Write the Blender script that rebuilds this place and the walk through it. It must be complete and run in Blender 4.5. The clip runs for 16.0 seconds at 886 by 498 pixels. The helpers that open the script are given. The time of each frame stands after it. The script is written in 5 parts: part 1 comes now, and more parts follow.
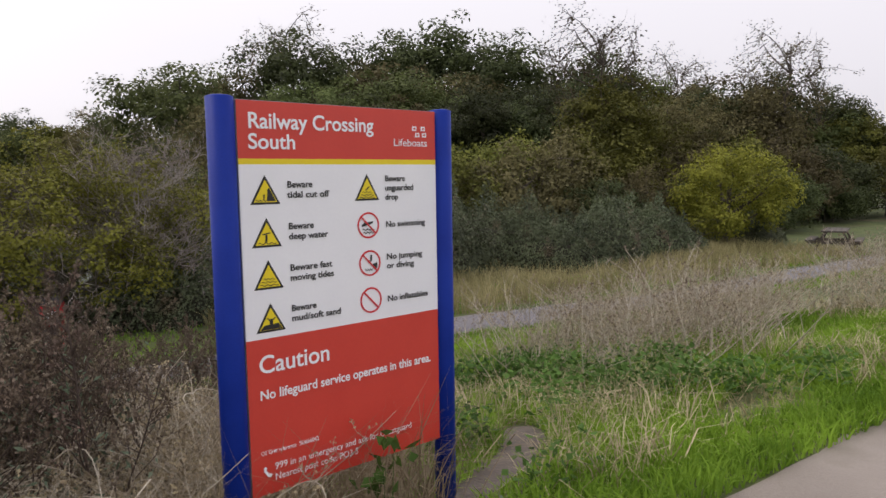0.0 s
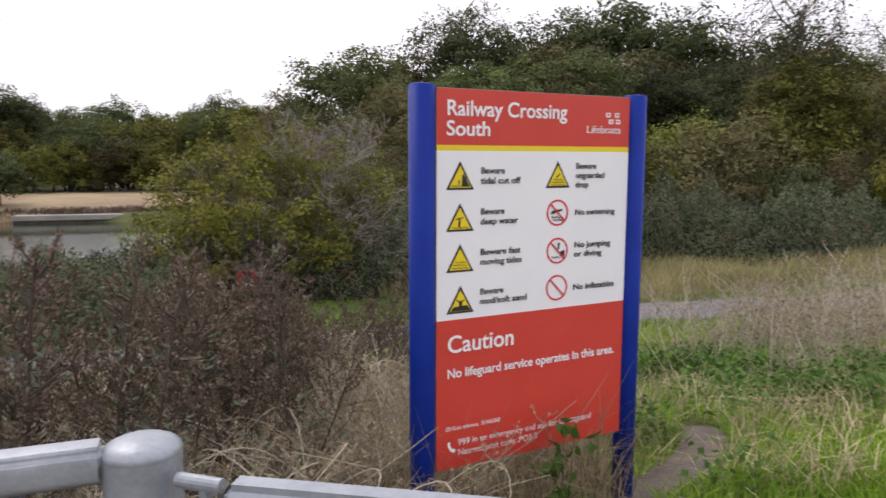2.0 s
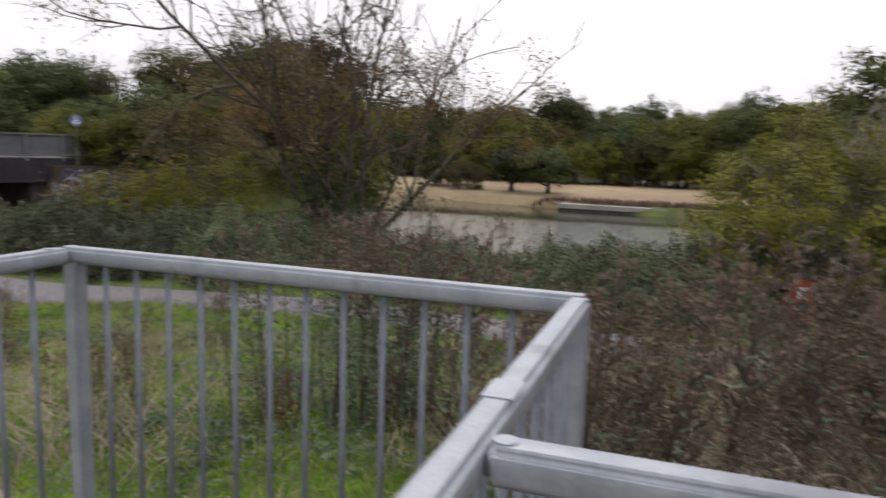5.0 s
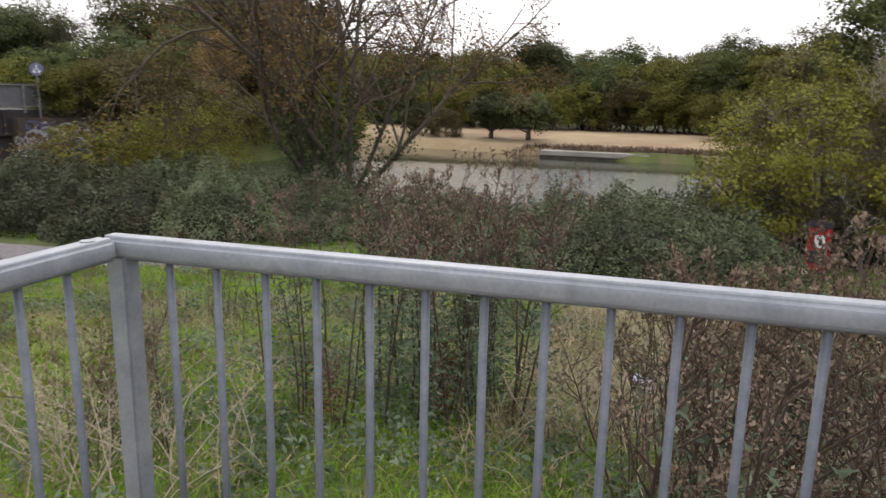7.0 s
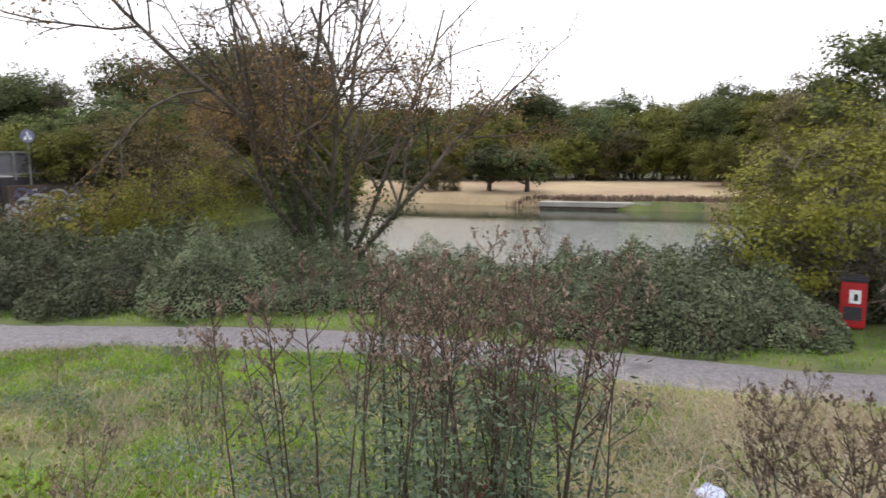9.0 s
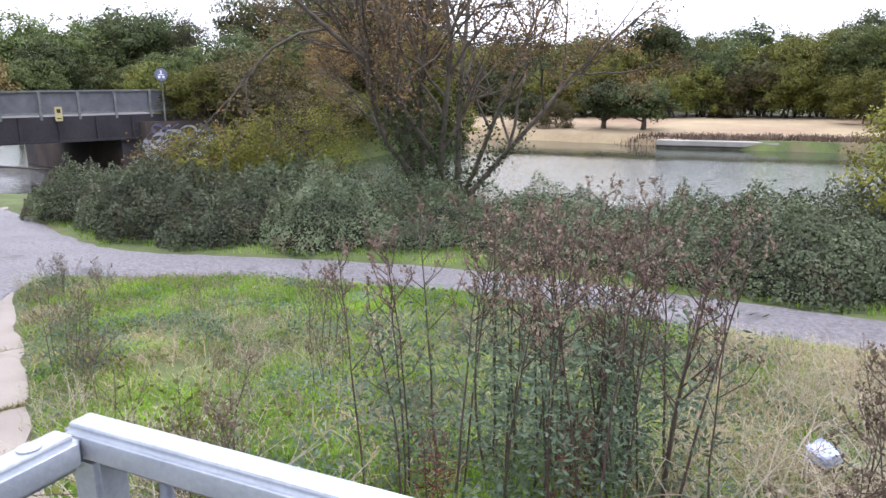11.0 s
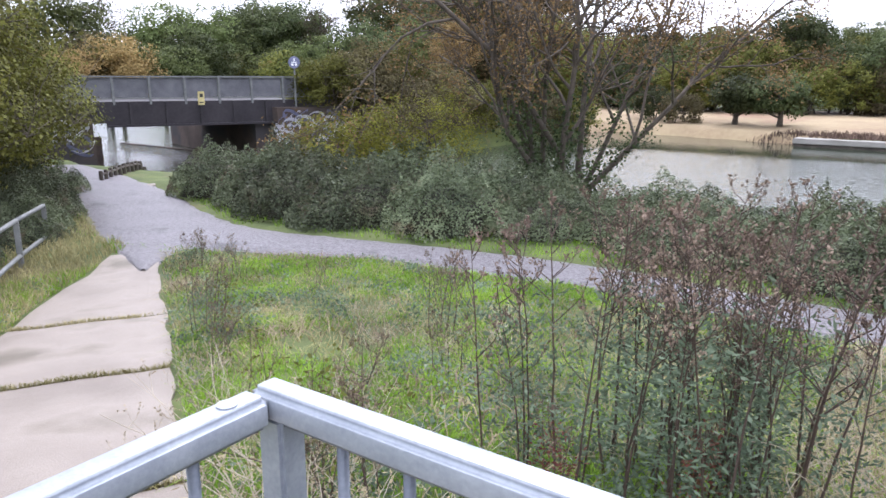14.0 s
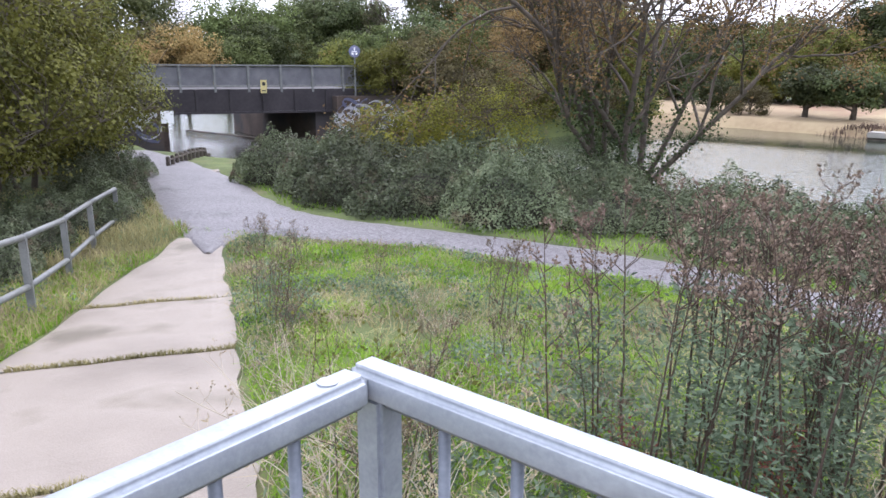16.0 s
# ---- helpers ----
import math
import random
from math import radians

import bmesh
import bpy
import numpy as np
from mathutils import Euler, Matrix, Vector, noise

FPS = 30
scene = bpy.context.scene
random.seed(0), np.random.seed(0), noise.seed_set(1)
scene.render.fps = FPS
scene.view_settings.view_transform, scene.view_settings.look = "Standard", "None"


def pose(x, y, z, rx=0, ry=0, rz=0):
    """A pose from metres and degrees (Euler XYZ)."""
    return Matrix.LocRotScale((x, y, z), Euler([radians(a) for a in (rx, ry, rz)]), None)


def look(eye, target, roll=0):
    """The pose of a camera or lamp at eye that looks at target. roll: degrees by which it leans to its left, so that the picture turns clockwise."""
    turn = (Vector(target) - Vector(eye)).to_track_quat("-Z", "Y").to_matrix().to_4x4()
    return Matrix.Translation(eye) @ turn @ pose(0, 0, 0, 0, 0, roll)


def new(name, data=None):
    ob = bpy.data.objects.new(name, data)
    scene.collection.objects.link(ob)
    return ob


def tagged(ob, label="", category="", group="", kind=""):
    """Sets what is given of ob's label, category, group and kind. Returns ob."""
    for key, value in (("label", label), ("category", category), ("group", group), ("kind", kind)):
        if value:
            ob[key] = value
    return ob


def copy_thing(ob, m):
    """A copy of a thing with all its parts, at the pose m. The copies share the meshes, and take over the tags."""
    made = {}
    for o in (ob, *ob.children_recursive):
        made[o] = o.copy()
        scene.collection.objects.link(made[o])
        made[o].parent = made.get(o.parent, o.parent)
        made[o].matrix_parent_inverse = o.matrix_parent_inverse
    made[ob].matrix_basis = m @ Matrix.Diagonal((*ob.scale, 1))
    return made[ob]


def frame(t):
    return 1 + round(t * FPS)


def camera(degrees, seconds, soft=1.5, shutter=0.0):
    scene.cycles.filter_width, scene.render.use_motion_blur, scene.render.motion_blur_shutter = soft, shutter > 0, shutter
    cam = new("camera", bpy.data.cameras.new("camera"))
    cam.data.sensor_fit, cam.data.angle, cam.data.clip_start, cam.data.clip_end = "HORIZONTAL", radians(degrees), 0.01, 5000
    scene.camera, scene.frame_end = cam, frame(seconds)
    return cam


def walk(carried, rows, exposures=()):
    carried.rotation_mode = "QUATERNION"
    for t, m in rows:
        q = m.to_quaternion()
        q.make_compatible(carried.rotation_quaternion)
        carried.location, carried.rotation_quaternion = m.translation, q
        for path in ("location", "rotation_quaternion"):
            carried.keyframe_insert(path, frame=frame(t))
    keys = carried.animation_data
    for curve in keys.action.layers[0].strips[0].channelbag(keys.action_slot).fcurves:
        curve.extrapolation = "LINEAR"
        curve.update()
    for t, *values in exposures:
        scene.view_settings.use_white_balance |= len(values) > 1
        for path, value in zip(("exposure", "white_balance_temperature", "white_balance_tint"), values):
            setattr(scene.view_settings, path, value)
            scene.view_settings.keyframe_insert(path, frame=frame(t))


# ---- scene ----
cam = camera(64.0, 16.0, shutter=0.35)
EXPOSURES = [(0, -0.38, 6600, 18), (1.5, -0.14, 6600, 18), (2.5, -0.14, 6550, 18), (3.5, -0.32, 6550, 18), (4.5, -0.45, 6600, 16), (5, -0.3, 6600, 15), (7.5, 0.2, 6750, 15), (8, 0.75, 6700, 14), (8.5, 0.78, 6600, 14), (9, 0.35, 6500, 14), (11.5, 0.9, 5850, 18), (16, 0.84, 5850, 18)]
SKY, SUN = 0.125, 1.0
PATH = [
    (0, (2.581, -1.918, 1.436), (3.69, -0.265, 1.237), -0.9),
    (0.5, (2.564, -1.917, 1.424), (3.618, -0.23, 1.219), -0.9),
    (1, (2.527, -1.904, 1.454), (3.498, -0.17, 1.222), -0.2),
    (1.5, (2.519, -1.904, 1.471), (3.372, -0.112, 1.227), 0.0),
    (2, (2.498, -1.884, 1.463), (3.193, -0.025, 1.212), 0.1),
    (2.5, (2.477, -1.867, 1.458), (2.969, 0.056, 1.211), 0.2),
    (3, (2.423, -1.864, 1.462), (2.68, 0.104, 1.215), 0.1),
    (3.5, (2.294, -1.81, 1.455), (2.41, 0.173, 1.223), 1.1),
    (4, (2.106, -1.834, 1.471), (2.042, 0.152, 1.245), -0.5),
    (4.5, (1.931, -1.777, 1.443), (1.575, 0.173, 1.186), 0.6),
    (5, (1.771, -1.666, 1.429), (1.124, 0.205, 1.152), 1.8),
    (5.2, (1.701, -1.623, 1.43), (0.927, 0.203, 1.176), 1.8),
    (7.5, (0.915, -1.087, 1.401), (0.56, 0.831, 0.962), 1.1),
    (8, (0.773, -0.874, 1.414), (0.666, 1.085, 1.024), -0.5),
    (8.5, (0.758, -0.594, 1.417), (0.515, 1.37, 1.127), -0.9),
    (9, (0.778, -0.484, 1.465), (0.208, 1.414, 1.19), -0.5),
    (9.2, (0.815, -0.435, 1.44), (0.201, 1.436, 1.086), -0.3),
    (11.3, (0.786, -0.591, 1.538), (-0.079, 1.155, 1.086), -0.6),
    (11.5, (0.787, -0.593, 1.543), (-0.09, 1.145, 1.085), -0.4),
    (12, (0.786, -0.61, 1.55), (-0.145, 1.099, 1.091), -0.4),
    (12.5, (0.759, -0.609, 1.538), (-0.21, 1.077, 1.072), -0.1),
    (13, (0.751, -0.627, 1.541), (-0.272, 1.026, 1.071), -0.0),
    (13.5, (0.756, -0.647, 1.549), (-0.309, 0.98, 1.082), 0.1),
    (14, (0.728, -0.64, 1.531), (-0.385, 0.954, 1.061), 0.1),
    (14.5, (0.696, -0.63, 1.515), (-0.459, 0.931, 1.036), 0.1),
    (15, (0.652, -0.615, 1.494), (-0.521, 0.932, 1.012), 0.4),
    (15.5, (0.643, -0.626, 1.494), (-0.547, 0.907, 1.008), 0.4),
    (16, (0.647, -0.654, 1.503), (-0.582, 0.844, 1.007), 0.3),
]
walk(cam, [(t, look(e, g, r)) for t, e, g, r in PATH], EXPOSURES)
# ---- light ----
world = bpy.data.worlds.new("overcast_sky")
scene.world = world
world.use_nodes = True
wn = world.node_tree
wn.nodes.clear()
sky = wn.nodes.new("ShaderNodeTexSky")
sky.sky_type = "NISHITA"
sky.sun_disc = False
sky.sun_elevation = radians(38)
sky.sun_rotation = radians(-20)
sky.air_density, sky.dust_density, sky.ozone_density = 1.0, 4.0, 1.0
cloud = wn.nodes.new("ShaderNodeHueSaturation")
cloud.inputs["Saturation"].default_value = 0.16
back = wn.nodes.new("ShaderNodeBackground")
wtx = wn.nodes.new("ShaderNodeTexCoord")
wse = wn.nodes.new("ShaderNodeSeparateXYZ")
wel = wn.nodes.new("ShaderNodeMapRange")  # an overcast sky is brighter overhead than at the horizon
wel.inputs["From Min"].default_value, wel.inputs["From Max"].default_value = 0.0, 1.0
wel.inputs["To Min"].default_value, wel.inputs["To Max"].default_value = SKY, SKY * 1.7
wn.links.new(wtx.outputs["Generated"], wse.inputs[0])
wn.links.new(wse.outputs["Z"], wel.inputs["Value"])
wn.links.new(wel.outputs[0], back.inputs["Strength"])
wout = wn.nodes.new("ShaderNodeOutputWorld")
deck = wn.nodes.new("ShaderNodeMix")
deck.data_type = "RGBA"
deck.inputs["Factor"].default_value = 0.8
deck.inputs["B"].default_value = (9.0, 9.2, 9.6, 1)
wn.links.new(sky.outputs[0], cloud.inputs["Color"])
wn.links.new(cloud.outputs[0], deck.inputs["A"])
wn.links.new(deck.outputs["Result"], back.inputs["Color"])
wn.links.new(back.outputs[0], wout.inputs["Surface"])
sun = new("sun", bpy.data.lights.new("sun", "SUN"))
sun.data.energy, sun.data.angle, sun.data.color = SUN, radians(16), (1.0, 0.95, 0.86)
sun.matrix_world = look((0, 0, 30), (12, -20, 0))

# ---- materials ----
def mat(name, c1, c2, scale=8.0, rough=0.8, bump=0.2, metal=0.0, fine=60.0, island=0.0, through_light=0.0, spot=None, mid=0.5):
    """Two colours mixed by noise at two scales, with relief; island: share of the mix taken by each loose piece."""
    m = bpy.data.materials.new(name)
    m.use_nodes = True
    t = m.node_tree
    n, l = t.nodes, t.links
    b = n["Principled BSDF"]
    tc = n.new("ShaderNodeTexCoord")
    a = n.new("ShaderNodeTexNoise")
    a.inputs["Scale"].default_value, a.inputs["Detail"].default_value = scale, 4
    l.new(tc.outputs["Object"], a.inputs["Vector"])
    f = n.new("ShaderNodeTexNoise")
    f.inputs["Scale"].default_value, f.inputs["Detail"].default_value = fine, 3
    l.new(tc.outputs["Object"], f.inputs["Vector"])
    s = n.new("ShaderNodeMath"); s.operation = "MULTIPLY_ADD"
    l.new(f.outputs["Fac"], s.inputs[0]); s.inputs[1].default_value = 0.5
    l.new(a.outputs["Fac"], s.inputs[2])
    r = n.new("ShaderNodeMapRange")
    l.new(s.outputs[0], r.inputs["Value"])
    r.inputs["From Min"].default_value, r.inputs["From Max"].default_value = mid + 0.02, mid + 0.48
    fac = r.outputs[0]
    if island:
        g = n.new("ShaderNodeNewGeometry")
        x = n.new("ShaderNodeMix")
        x.inputs["Factor"].default_value = island
        l.new(fac, x.inputs["A"]); l.new(g.outputs["Random Per Island"], x.inputs["B"])
        fac = x.outputs[0]
    ramp = n.new("ShaderNodeMix"); ramp.data_type = "RGBA"
    ramp.inputs["A"].default_value, ramp.inputs["B"].default_value = (*c1, 1), (*c2, 1)
    l.new(fac, ramp.inputs["Factor"])
    col = ramp.outputs["Result"]
    if spot:
        v = n.new("ShaderNodeTexNoise"); v.inputs["Scale"].default_value, v.inputs["Detail"].default_value = spot[1], 6
        l.new(tc.outputs["Object"], v.inputs["Vector"])
        vr = n.new("ShaderNodeMapRange"); l.new(v.outputs["Fac"], vr.inputs["Value"])
        vr.inputs["From Min"].default_value, vr.inputs["From Max"].default_value = spot[2], spot[2] + 0.12
        mx = n.new("ShaderNodeMix"); mx.data_type = "RGBA"
        l.new(vr.outputs[0], mx.inputs["Factor"]); l.new(col, mx.inputs["A"]); mx.inputs["B"].default_value = (*spot[0], 1)
        col = mx.outputs["Result"]
    l.new(col, b.inputs["Base Color"])
    b.inputs["Roughness"].default_value, b.inputs["Metallic"].default_value = rough, metal
    if bump:
        bp = n.new("ShaderNodeBump"); bp.inputs["Strength"].default_value, bp.inputs["Distance"].default_value = bump, 0.02
        l.new(s.outputs[0], bp.inputs["Height"]); l.new(bp.outputs[0], b.inputs["Normal"])
    if through_light:
        tr = n.new("ShaderNodeBsdfTranslucent"); l.new(col, tr.inputs["Color"])
        ms = n.new("ShaderNodeMixShader"); ms.inputs[0].default_value = through_light
        l.new(b.outputs[0], ms.inputs[1]); l.new(tr.outputs[0], ms.inputs[2])
        l.new(ms.outputs[0], n["Material Output"].inputs["Surface"])
    return m

def leafy(name, c1, c2, rough=0.55, tl=0.25, spot=None, own=0.45):
    """Leaves: colour drifts from clump to clump, a little from leaf to leaf, and by own from plant to plant."""
    c1, c2 = tuple(0.34 * c for c in c1), tuple(0.8 * c for c in c2)
    m = mat(name, c1, c2, 0.9, min(0.75, rough + 0.12), 0, 0, 5.0, 0.36, tl, spot)
    t = m.node_tree
    b = t.nodes["Principled BSDF"]
    b.inputs["Specular IOR Level"].default_value = 0.12
    src = b.inputs["Base Color"].links[0].from_socket
    info = t.nodes.new("ShaderNodeObjectInfo")
    val = t.nodes.new("ShaderNodeMapRange")
    val.inputs["To Min"].default_value, val.inputs["To Max"].default_value = 1 - own, 1 + own
    hue = t.nodes.new("ShaderNodeMapRange")
    hue.inputs["To Min"].default_value, hue.inputs["To Max"].default_value = 0.5 - 0.03 * own, 0.5 + 0.03 * own
    hsv = t.nodes.new("ShaderNodeHueSaturation")
    hsv.inputs["Saturation"].default_value = 1.02
    t.links.new(info.outputs["Random"], val.inputs["Value"]); t.links.new(val.outputs[0], hsv.inputs["Value"])
    t.links.new(info.outputs["Random"], hue.inputs["Value"]); t.links.new(hue.outputs[0], hsv.inputs["Hue"])
    targets = [l.to_socket for l in src.links]
    t.links.new(src, hsv.inputs["Color"])
    for q in targets:
        t.links.new(hsv.outputs[0], q)
    return m

M_GROUND = mat("grassy_soil", (0.04, 0.058, 0.014), (0.11, 0.135, 0.034), 0.9, 0.95, 0.8, 0, 14, spot=((0.14, 0.11, 0.058), 0.5, 0.56))
M_MEADOW = mat("dry_meadow", (0.24, 0.17, 0.1), (0.36, 0.28, 0.165), 0.25, 0.95, 0.5, 0, 3, spot=((0.24, 0.14, 0.09), 0.1, 0.52))
M_GRAVEL = mat("compacted_gravel", (0.065, 0.058, 0.064), (0.21, 0.192, 0.205), 20, 0.5, 1.0, 0, 120, spot=((0.06, 0.053, 0.057), 1.6, 0.6))
M_CONC = mat("worn_concrete", (0.17, 0.14, 0.115), (0.3, 0.255, 0.215), 0.9, 0.6, 0.45, 0, 110, spot=((0.13, 0.108, 0.08), 0.9, 0.56))
M_DIRT = mat("trodden_mud", (0.06, 0.045, 0.036), (0.13, 0.105, 0.085), 4, 0.9, 0.8, 0, 40)
M_GALV = mat("galvanised_steel", (0.24, 0.265, 0.3), (0.36, 0.385, 0.42), 14, 0.4, 0.06, 0.3, 130, spot=((0.2, 0.215, 0.235), 7, 0.58))
M_BAR = mat("dull_galvanised_bar", (0.12, 0.135, 0.165), (0.2, 0.22, 0.255), 14, 0.5, 0.05, 0.2, 130)
M_BLUE = mat("blue_powder_coat", (0.003, 0.02, 0.21), (0.005, 0.028, 0.26), 6, 0.5, 0.03, 0, 200)
M_BLUE.node_tree.nodes["Principled BSDF"].inputs["Specular IOR Level"].default_value = 0.15
M_RED = mat("red_sign_vinyl", (0.58, 0.045, 0.03), (0.63, 0.055, 0.035), 5, 0.38, 0.0, 0, 90)
M_WHITE = mat("white_sign_vinyl", (0.82, 0.83, 0.86), (0.86, 0.87, 0.89), 5, 0.4, 0.0, 0, 90)
M_YEL = mat("yellow_vinyl", (0.78, 0.6, 0.01), (0.82, 0.66, 0.02), 5, 0.4, 0.0, 0, 90)
M_BLACK = mat("black_print_and_tube_shade", (0.012, 0.012, 0.014), (0.02, 0.02, 0.02), 5, 0.5, 0.0, 0, 90)
M_SIGNRED = mat("red_print", (0.58, 0.02, 0.03), (0.62, 0.03, 0.035), 5, 0.45, 0.0)
M_STEELD = mat("dark_bridge_steel", (0.016, 0.013, 0.017), (0.042, 0.035, 0.04), 1.2, 0.7, 0.2, 0, 9)
M_PARAPET = mat("grey_mesh_panel", (0.1, 0.1, 0.115), (0.17, 0.17, 0.185), 2.5, 0.65, 0.1, 0.1, 40)
M_RAILG = mat("weathered_grey_rail", (0.13, 0.135, 0.135), (0.21, 0.215, 0.21), 6, 0.6, 0.1, 0.1, 60)
M_BRICK = mat("dirty_abutment_brick", (0.05, 0.036, 0.03), (0.11, 0.08, 0.066), 1.0, 0.9, 0.3, 0, 12, spot=((0.045, 0.04, 0.042), 0.5, 0.5))
M_GRAFW = mat("pale_spray_paint", (0.5, 0.5, 0.56), (0.66, 0.66, 0.72), 3, 0.7, 0.0)
M_GRAFB = mat("blue_grey_spray_paint", (0.12, 0.14, 0.24), (0.2, 0.2, 0.3), 3, 0.7, 0.0)
M_WOOD = mat("weathered_wood", (0.05, 0.041, 0.034), (0.12, 0.1, 0.08), 3, 0.85, 0.4, 0, 30)
M_BARK = mat("grey_brown_bark", (0.042, 0.034, 0.026), (0.12, 0.098, 0.076), 5, 0.9, 0.5, 0, 40)
M_TWIG = mat("bare_twigs", (0.2, 0.17, 0.155), (0.42, 0.37, 0.35), 3, 0.9, 0.0, 0, 20, 0.5)
M_STEM = mat("dark_weed_stem", (0.042, 0.0288, 0.0216), (0.102, 0.066, 0.048), 6, 0.8, 0.0, 0, 40, 0.4)
M_SEED = leafy("dry_seed_heads", (0.14, 0.105, 0.075), (0.36, 0.28, 0.2), 0.8, 0.1, ((0.36, 0.31, 0.24), 14.0, 0.58), own=0.3)
M_SEEDR = leafy("russet_seed_heads", (0.18, 0.125, 0.095), (0.48, 0.36, 0.28), 0.8, 0.12, own=0.25)
M_WEEDL = leafy("grey_green_weed_leaf", (0.1, 0.15, 0.095), (0.32, 0.4, 0.27), 0.6, own=0.2)
M_STRAW = leafy("straw_stalks", (0.42, 0.33, 0.19), (0.72, 0.6, 0.4), 0.8, 0.2, own=0.3)
M_GRASS = leafy("green_grass_blade", (0.14, 0.34, 0.03), (0.4, 0.62, 0.08), 0.6, 0.35, own=0.0)
M_GRASSD = leafy("dull_grass_blade", (0.34, 0.33, 0.13), (0.64, 0.56, 0.3), 0.7, 0.3, own=0.0)
M_BRAMBLE = leafy("bramble_leaf", (0.045, 0.068, 0.034), (0.25, 0.29, 0.16), 0.45, 0.15, ((0.13, 0.1, 0.065), 1.7, 0.58), own=0.3)
M_BRAMBLE.node_tree.nodes["Principled BSDF"].inputs["Specular IOR Level"].default_value = 0.22
M_NETTLE = leafy("nettle_leaf", (0.06, 0.13, 0.03), (0.17, 0.31, 0.07), 0.6, own=0.1)
M_OLIVE = leafy("olive_leaf", (0.085, 0.105, 0.0255), (0.289, 0.289, 0.068), 0.55)
M_YGREEN = leafy("yellow_green_leaf", (0.169, 0.195, 0.0325), (0.468, 0.468, 0.078), 0.55, 0.3)
M_DGREEN = leafy("dark_green_leaf", (0.038, 0.058, 0.025), (0.145, 0.172, 0.068), 0.5)
M_MGREEN = leafy("mid_green_leaf", (0.07, 0.1, 0.032), (0.21, 0.245, 0.088), 0.5)
M_RUST = leafy("autumn_brown_leaf", (0.2, 0.14, 0.06), (0.52, 0.36, 0.16), 0.7, own=0.3)
M_DUSK = leafy("dull_brown_green_leaf", (0.085, 0.0765, 0.0374), (0.23, 0.196, 0.0935), 0.65)
M_THORN = leafy("thorn_leaf", (0.12, 0.13, 0.03), (0.42, 0.42, 0.08), 0.55, 0.25, own=0.1)
# near-black colour that paints the shade deep in the bramble mounds
M_CORE = mat("painted_inner_shade", (0.016, 0.017, 0.009), (0.04, 0.038, 0.02), 2, 1.0, 0.6, 0, 12)
M_IVY = leafy("ivy_leaf", (0.04, 0.065, 0.025), (0.13, 0.18, 0.07), 0.5, 0.1, own=0.1)
M_PALETWIG = mat("bleached_dead_stalk", (0.3, 0.25, 0.18), (0.56, 0.5, 0.4), 4, 0.9, 0.0, 0, 30, 0.5)
M_REDLEAF = leafy("reddened_weed_leaf", (0.2, 0.07, 0.06), (0.4, 0.16, 0.13), 0.6, own=0.2)
M_PLATE = mat("faded_yellow_paint", (0.5, 0.42, 0.16), (0.6, 0.52, 0.26), 6, 0.6, 0.0)
M_BINRED = mat("red_bin_plastic", (0.4, 0.015, 0.02), (0.47, 0.02, 0.025), 4, 0.45, 0.0)
M_BINDK = mat("dark_bin_plastic", (0.03, 0.03, 0.04), (0.05, 0.05, 0.06), 4, 0.5, 0.0)
M_TUBLID = mat("pale_blue_plastic", (0.26, 0.32, 0.55), (0.45, 0.5, 0.68), 20, 0.4, 0.1)
M_TUB = mat("navy_plastic", (0.02, 0.025, 0.08), (0.04, 0.05, 0.13), 8, 0.4, 0.0)
M_STONE = mat("pale_quay_concrete", (0.26, 0.25, 0.22), (0.36, 0.34, 0.31), 1, 0.85, 0.2)

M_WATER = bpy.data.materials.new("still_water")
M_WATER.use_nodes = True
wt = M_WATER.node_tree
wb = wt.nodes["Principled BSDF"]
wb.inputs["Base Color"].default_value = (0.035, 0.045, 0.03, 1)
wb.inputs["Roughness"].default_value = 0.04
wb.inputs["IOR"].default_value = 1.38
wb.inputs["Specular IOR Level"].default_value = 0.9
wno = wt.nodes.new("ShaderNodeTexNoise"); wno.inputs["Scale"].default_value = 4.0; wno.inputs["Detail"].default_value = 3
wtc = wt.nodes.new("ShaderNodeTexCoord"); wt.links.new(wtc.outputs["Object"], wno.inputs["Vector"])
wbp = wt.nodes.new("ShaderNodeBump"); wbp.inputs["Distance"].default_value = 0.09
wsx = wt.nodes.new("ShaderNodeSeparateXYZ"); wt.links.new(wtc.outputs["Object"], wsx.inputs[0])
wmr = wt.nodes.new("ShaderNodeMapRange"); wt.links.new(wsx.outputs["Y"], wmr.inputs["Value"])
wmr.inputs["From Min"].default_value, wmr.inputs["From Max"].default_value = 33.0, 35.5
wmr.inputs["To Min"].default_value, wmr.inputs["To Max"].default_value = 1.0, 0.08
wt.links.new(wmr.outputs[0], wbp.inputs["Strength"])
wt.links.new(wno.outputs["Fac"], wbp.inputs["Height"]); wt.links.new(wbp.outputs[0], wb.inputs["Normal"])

# ---- mesh tools ----
rng = np.random.default_rng(7)

def mesh_np(name, V, F, material, smooth=False):
    """A mesh from arrays of vertices and equal-sided faces."""
    V = np.asarray(V, np.float32); F = np.asarray(F, np.int32)
    me = bpy.data.meshes.new(name)
    me.vertices.add(len(V)); me.vertices.foreach_set("co", V.ravel())
    k = F.shape[1]
    me.loops.add(F.size); me.loops.foreach_set("vertex_index", F.ravel())
    me.polygons.add(len(F))
    me.polygons.foreach_set("loop_start", np.arange(0, F.size, k, dtype=np.int32))
    me.polygons.foreach_set("loop_total", np.full(len(F), k, np.int32))
    if smooth:
        me.polygons.foreach_set("use_smooth", np.ones(len(F), bool))
    me.materials.append(material)
    me.update(calc_edges=True)
    return me

